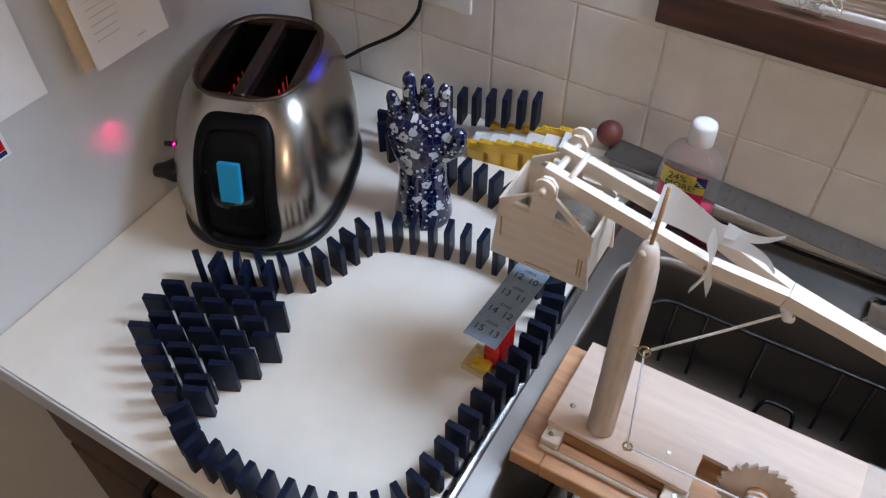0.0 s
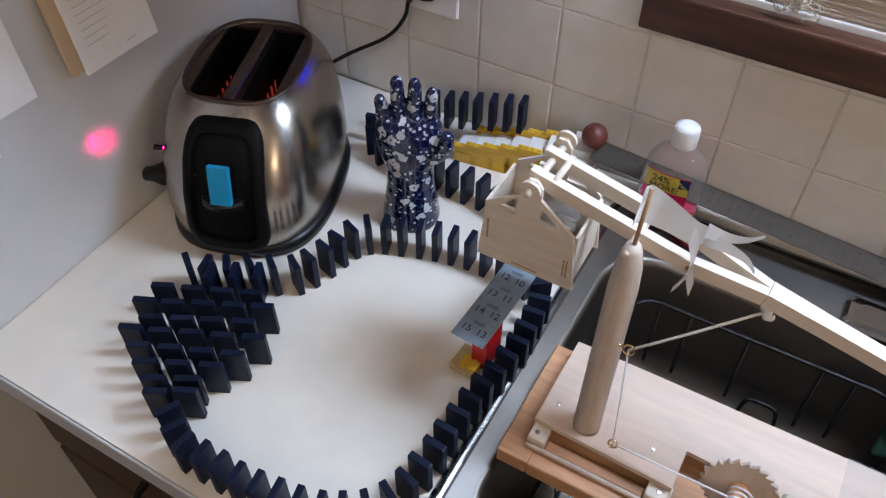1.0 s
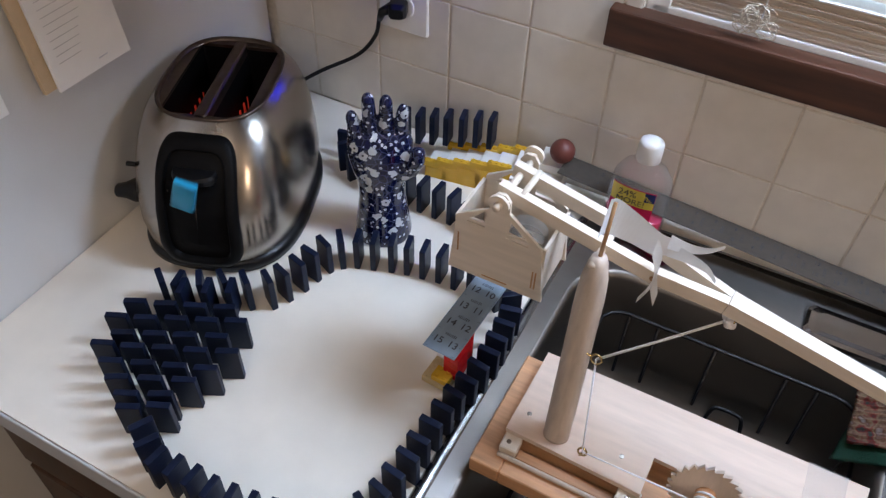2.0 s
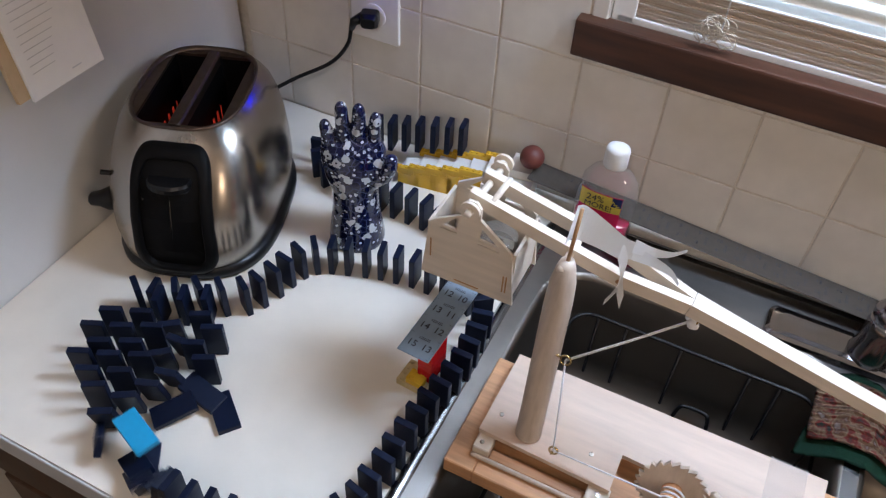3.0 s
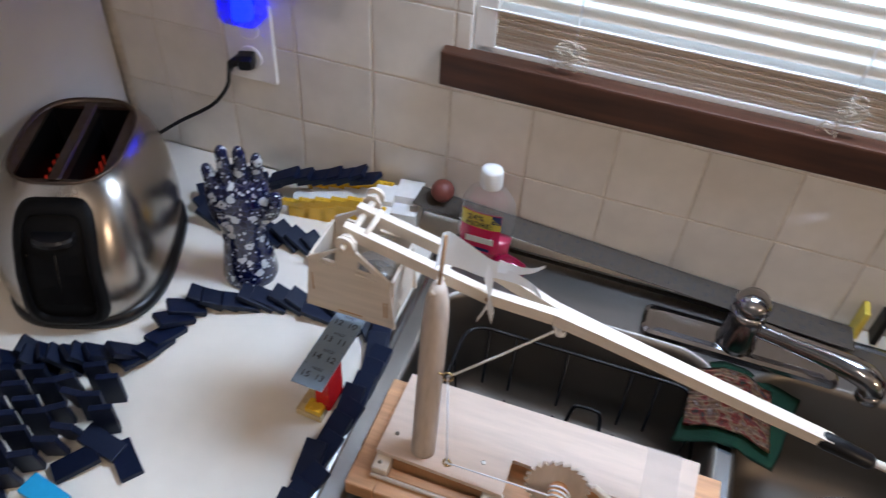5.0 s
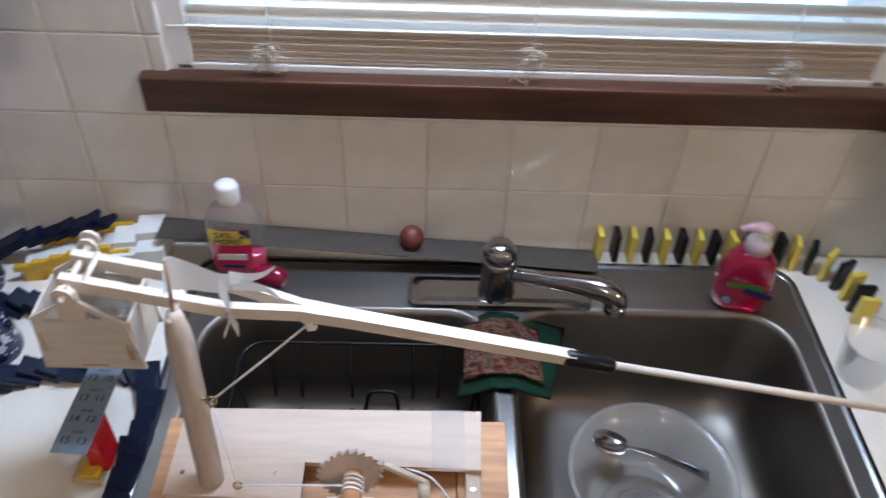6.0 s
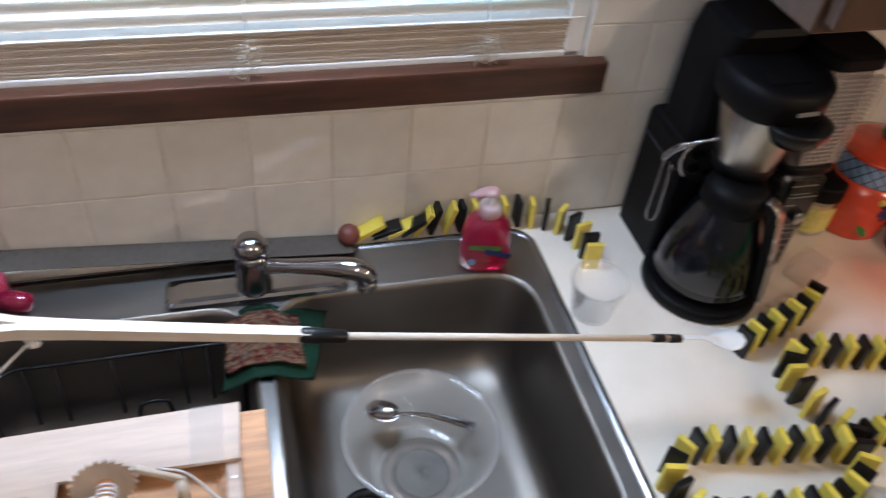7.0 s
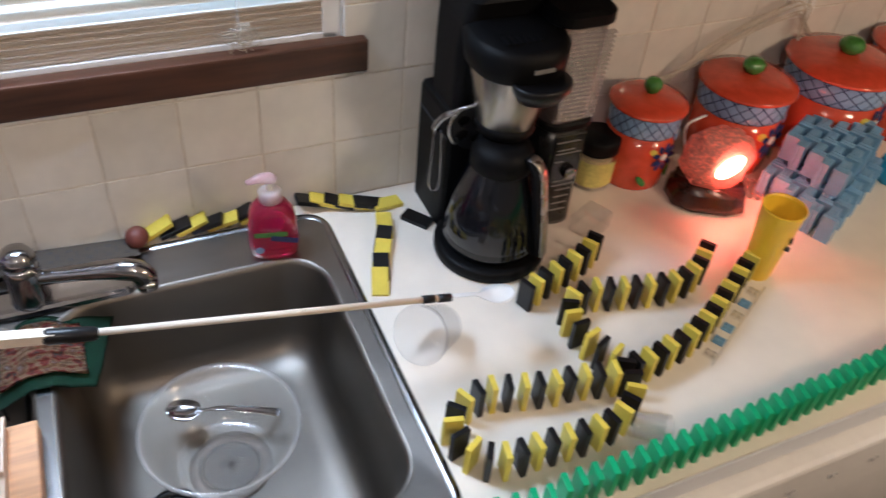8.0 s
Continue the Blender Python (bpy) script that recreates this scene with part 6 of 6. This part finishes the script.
for k in range(6):
    brick(tr, -0.08 + k * 0.032, -0.064 + k * 0.032, -0.026, -0.010, 0.0, 0.0032, M_DBLUE if k in (1, 2, 4) else M_CLEAR)
part("rail", box(-0.09, 0.11, -0.030, -0.027, 0.0, 0.004), M_CLEAR, tr)

# pale clear steps beside the lamp, and the blue cup past the domino wall
steps = thing("clear_steps", "small stair of clear pinkish plastic strips beside the lamp", "steps", pose(1.782, -0.208, TOP, 0, 0, 62))
M_STRIP = glass("pinkish_clear_plastic", (0.70, 0.56, 0.52), 0.12, 1.45, 0.4, 0.35)
for k in range(6):
    part("strip", box(-0.028 + 0.002 * k, 0.030, -0.034 + k * 0.0125, -0.025 + k * 0.0125, 0.0, 0.004 + 0.0016 * k, 0.0006, 1), M_STRIP, steps)
bc = thing("blue_cup", "small round bright blue plastic cup with a red dot", "cup", pose(2.052, -0.262, TOP))
part("wall", lathe([(0.017, 0.0), (0.022, 0.002), (0.028, 0.018), (0.029, 0.036), (0.027, 0.046), (0.024, 0.046), (0.025, 0.034), (0.018, 0.004)], 32), M_DCYAN, bc, smooth=True)
part("red_dot", lathe([(0.006, 0.0), (0.006, 0.001)], 18, m=pose(-0.021, -0.0205, 0.022, 90, 0, -45)), M_LEGO_R, bc, "red dot")

# wires on the wall behind the canisters
wires = thing("cable_bundle", "tangle of white cables hanging on the wall", "cables", pose(0, 0, 0))
for k in range(5):
    y0 = -0.012 - 0.004 * k
    part("cable", tube(spline([(1.64 + 0.01 * k, y0, 1.02), (1.75, y0 - 0.01, 1.05 + 0.012 * k), (1.86, y0, 1.09 + 0.01 * k), (1.93 + random.uniform(-0.02, 0.02), y0 - 0.015, 1.14 + random.uniform(-0.02, 0.03)), (1.97, y0, 1.11 - 0.012 * k), (2.02, y0, 1.06)], 6), 0.0015, 8), M_CORD, wires, smooth=True)
sock2 = thing("wall_socket", "white wall socket with white cables plugged in", "socket", pose(1.965, 0, 1.16))
part("plate", rings([rrect(-0.036 + d, 0.036 - d, -0.058 + d, 0.058 - d, 0.004, h, 3) for d, h in ((0, 0), (0, 0.004), (0.002, 0.006))]), M_WHITE, sock2).matrix_basis = pose(0, 0, 0, 90)

# upper cabinets
for x0, x1 in ((1.197, 2.6), (-0.285, 0.140)):
    uc = thing("wall_cabinet", "dark brown wooden wall cabinet above the counter", "cabinet", pose(0, 0, 0))
    part("body", box(x0, x1, -0.29, -0.004, 1.364, 2.15, 0.002, 1), M_CABINET, uc)
    k = max(1, round((x1 - x0) / 0.45))
    for i in range(k):
        w = (x1 - x0) / k
        part("door", box(x0 + i * w + 0.008, x0 + (i + 1) * w - 0.008, -0.309, -0.2905, 1.376, 2.14, 0.004), M_CABINET, uc)

# ---- wall tiles ----
tile_cache = {}


def tile_mesh(w, h):
    key = (round(w, 4), round(h, 4))
    if key not in tile_cache:
        bm = box(-w / 2, w / 2, -0.0025, 0.0035, -h / 2, h / 2)
        es = [e for e in bm.edges if all(v.co.y < 0 for v in e.verts)]
        bmesh.ops.bevel(bm, geom=es, offset=0.0016, segments=2, affect="EDGES", profile=0.6)
        me = bpy.data.meshes.new("tile")
        bm.to_mesh(me)
        bm.free()
        me.materials.append(M_TILE)
        tile_cache[key] = me
    return tile_cache[key]


GAP = 0.0024
for row in range(-1, 5):
    z0, z1 = ROW_A + row * PITCH, ROW_A + (row + 1) * PITCH
    z0 = max(z0, TOP)
    for k in range(-3, 24):
        x0, x1 = k * PITCH, (k + 1) * PITCH
        x0 = max(x0, -0.286)
        pieces = [(x0, x1, z0, z1)]
        if z1 > 1.172 and x1 > 0.238 and x0 < 1.114:
            pieces = []
            if x0 < 0.238 - 0.01:
                pieces.append((x0, 0.238 + GAP, z0, z1))
            if x1 > 1.114 + 0.01:
                pieces.append((1.114 - GAP, x1, z0, z1))
            if z0 < 1.165:
                pieces.append((max(x0, 0.2), min(x1, 1.15), z0, 1.171))
        for a, c, d, e in pieces:
            w, h = c - a - GAP, e - d - GAP
            if w < 0.006 or h < 0.006:
                continue
            t = new("tile", tile_mesh(w, h))
            t.parent = wall_back
            t.matrix_basis = pose((a + c) / 2, -0.0005, (d + e) / 2)


def motions():
    for ob, rows in FALLS:
        walk(ob, rows)
    # the lever springs up and throws the bright blue domino over the field
    walk(lever, [(0.0, LEVER_DOWN), (1.93, LEVER_DOWN), (2.0, LEVER_UP), (8.0, LEVER_UP)])
    walk(pilot, [(0.0, PILOT_ON), (1.93, PILOT_ON), (2.0, PILOT_OFF), (8.0, PILOT_OFF)])
    on_lever = TOASTER @ pose(0.008, -0.1385, 0.0950, -14, 0, 0)
    rest = flat(-0.009, -0.579, TOP + 0.026, -10, 4)
    over = flat(-0.021, -0.574, TOP + 0.055, -33, 5)
    walk(thrown, [(0.0, on_lever), (1.93, on_lever), (2.0, pose(-0.120, -0.395, 1.03, 10, 20, 20)), (2.12, pose(-0.085, -0.430, 1.05, 50, 40, 15)), (2.3, flat(-0.038, -0.485, 1.0, 0, -8)),
                  (2.4, flat(-0.035, -0.515, 0.985, -30, 20) @ pose(0, 0, 0, 0, 0, 50)), (2.5, flat(-0.038, -0.538, 0.968, 15, -5) @ pose(0, 0, 0, 0, 0, 70)), (2.6, flat(-0.022, -0.568, 0.960, -12, 6)),
                  (2.7, over), (2.9, over), (3.0, flat(-0.014, -0.582, TOP + 0.038, -20, 6)), (3.1, rest), (8.0, rest)])
    # the ball rolls down the long ruler and strikes the first yellow domino
    def roll(x, z):
        return pose(x, -0.035, z, 0, math.degrees((x - 0.186) / 0.0163), 0)
    rows = [(0.0, roll(0.186, 0.977)), (4.72, roll(0.186, 0.977)), (4.9, roll(0.2, 0.976))]
    for t, x in ((5.0, 0.226), (5.08, 0.25), (5.15, 0.272), (5.22, 0.295), (5.3, 0.322), (5.37, 0.343), (5.44, 0.362), (5.5, 0.377), (5.57, 0.397), (5.64, 0.418), (5.71, 0.439), (5.78, 0.461), (5.85, 0.483), (5.92, 0.505), (6.0, 0.530),
                 (6.07, 0.553), (6.14, 0.577), (6.21, 0.601), (6.28, 0.625), (6.35, 0.649), (6.42, 0.673), (6.5, 0.701), (6.57, 0.723), (6.64, 0.744), (6.72, 0.762), (6.8, 0.772)):
        rows.append((t, roll(x, 0.969 - 0.0855 * (x - 0.30))))
    rows += [(7.0, roll(0.785, 0.928)), (7.1, roll(0.790, 0.927)), (8.0, roll(0.790, 0.927))]
    walk(ball, rows)
    # the clear cup is pushed and rolls over towards the room
    stood = cup.matrix_basis.copy()
    walk(cup, [(0.0, stood), (7.40, stood), (7.48, pose(1.103, -0.228, TOP + 0.0375, 40, 0, 24)), (7.6, pose(1.102, -0.275, TOP + 0.0385, 80, 0, 10)), (7.8, pose(1.108, -0.325, TOP + 0.0385, 80, 0, -35)), (8.0, pose(1.116, -0.350, TOP + 0.039, 62, 0, -58))])


motions()
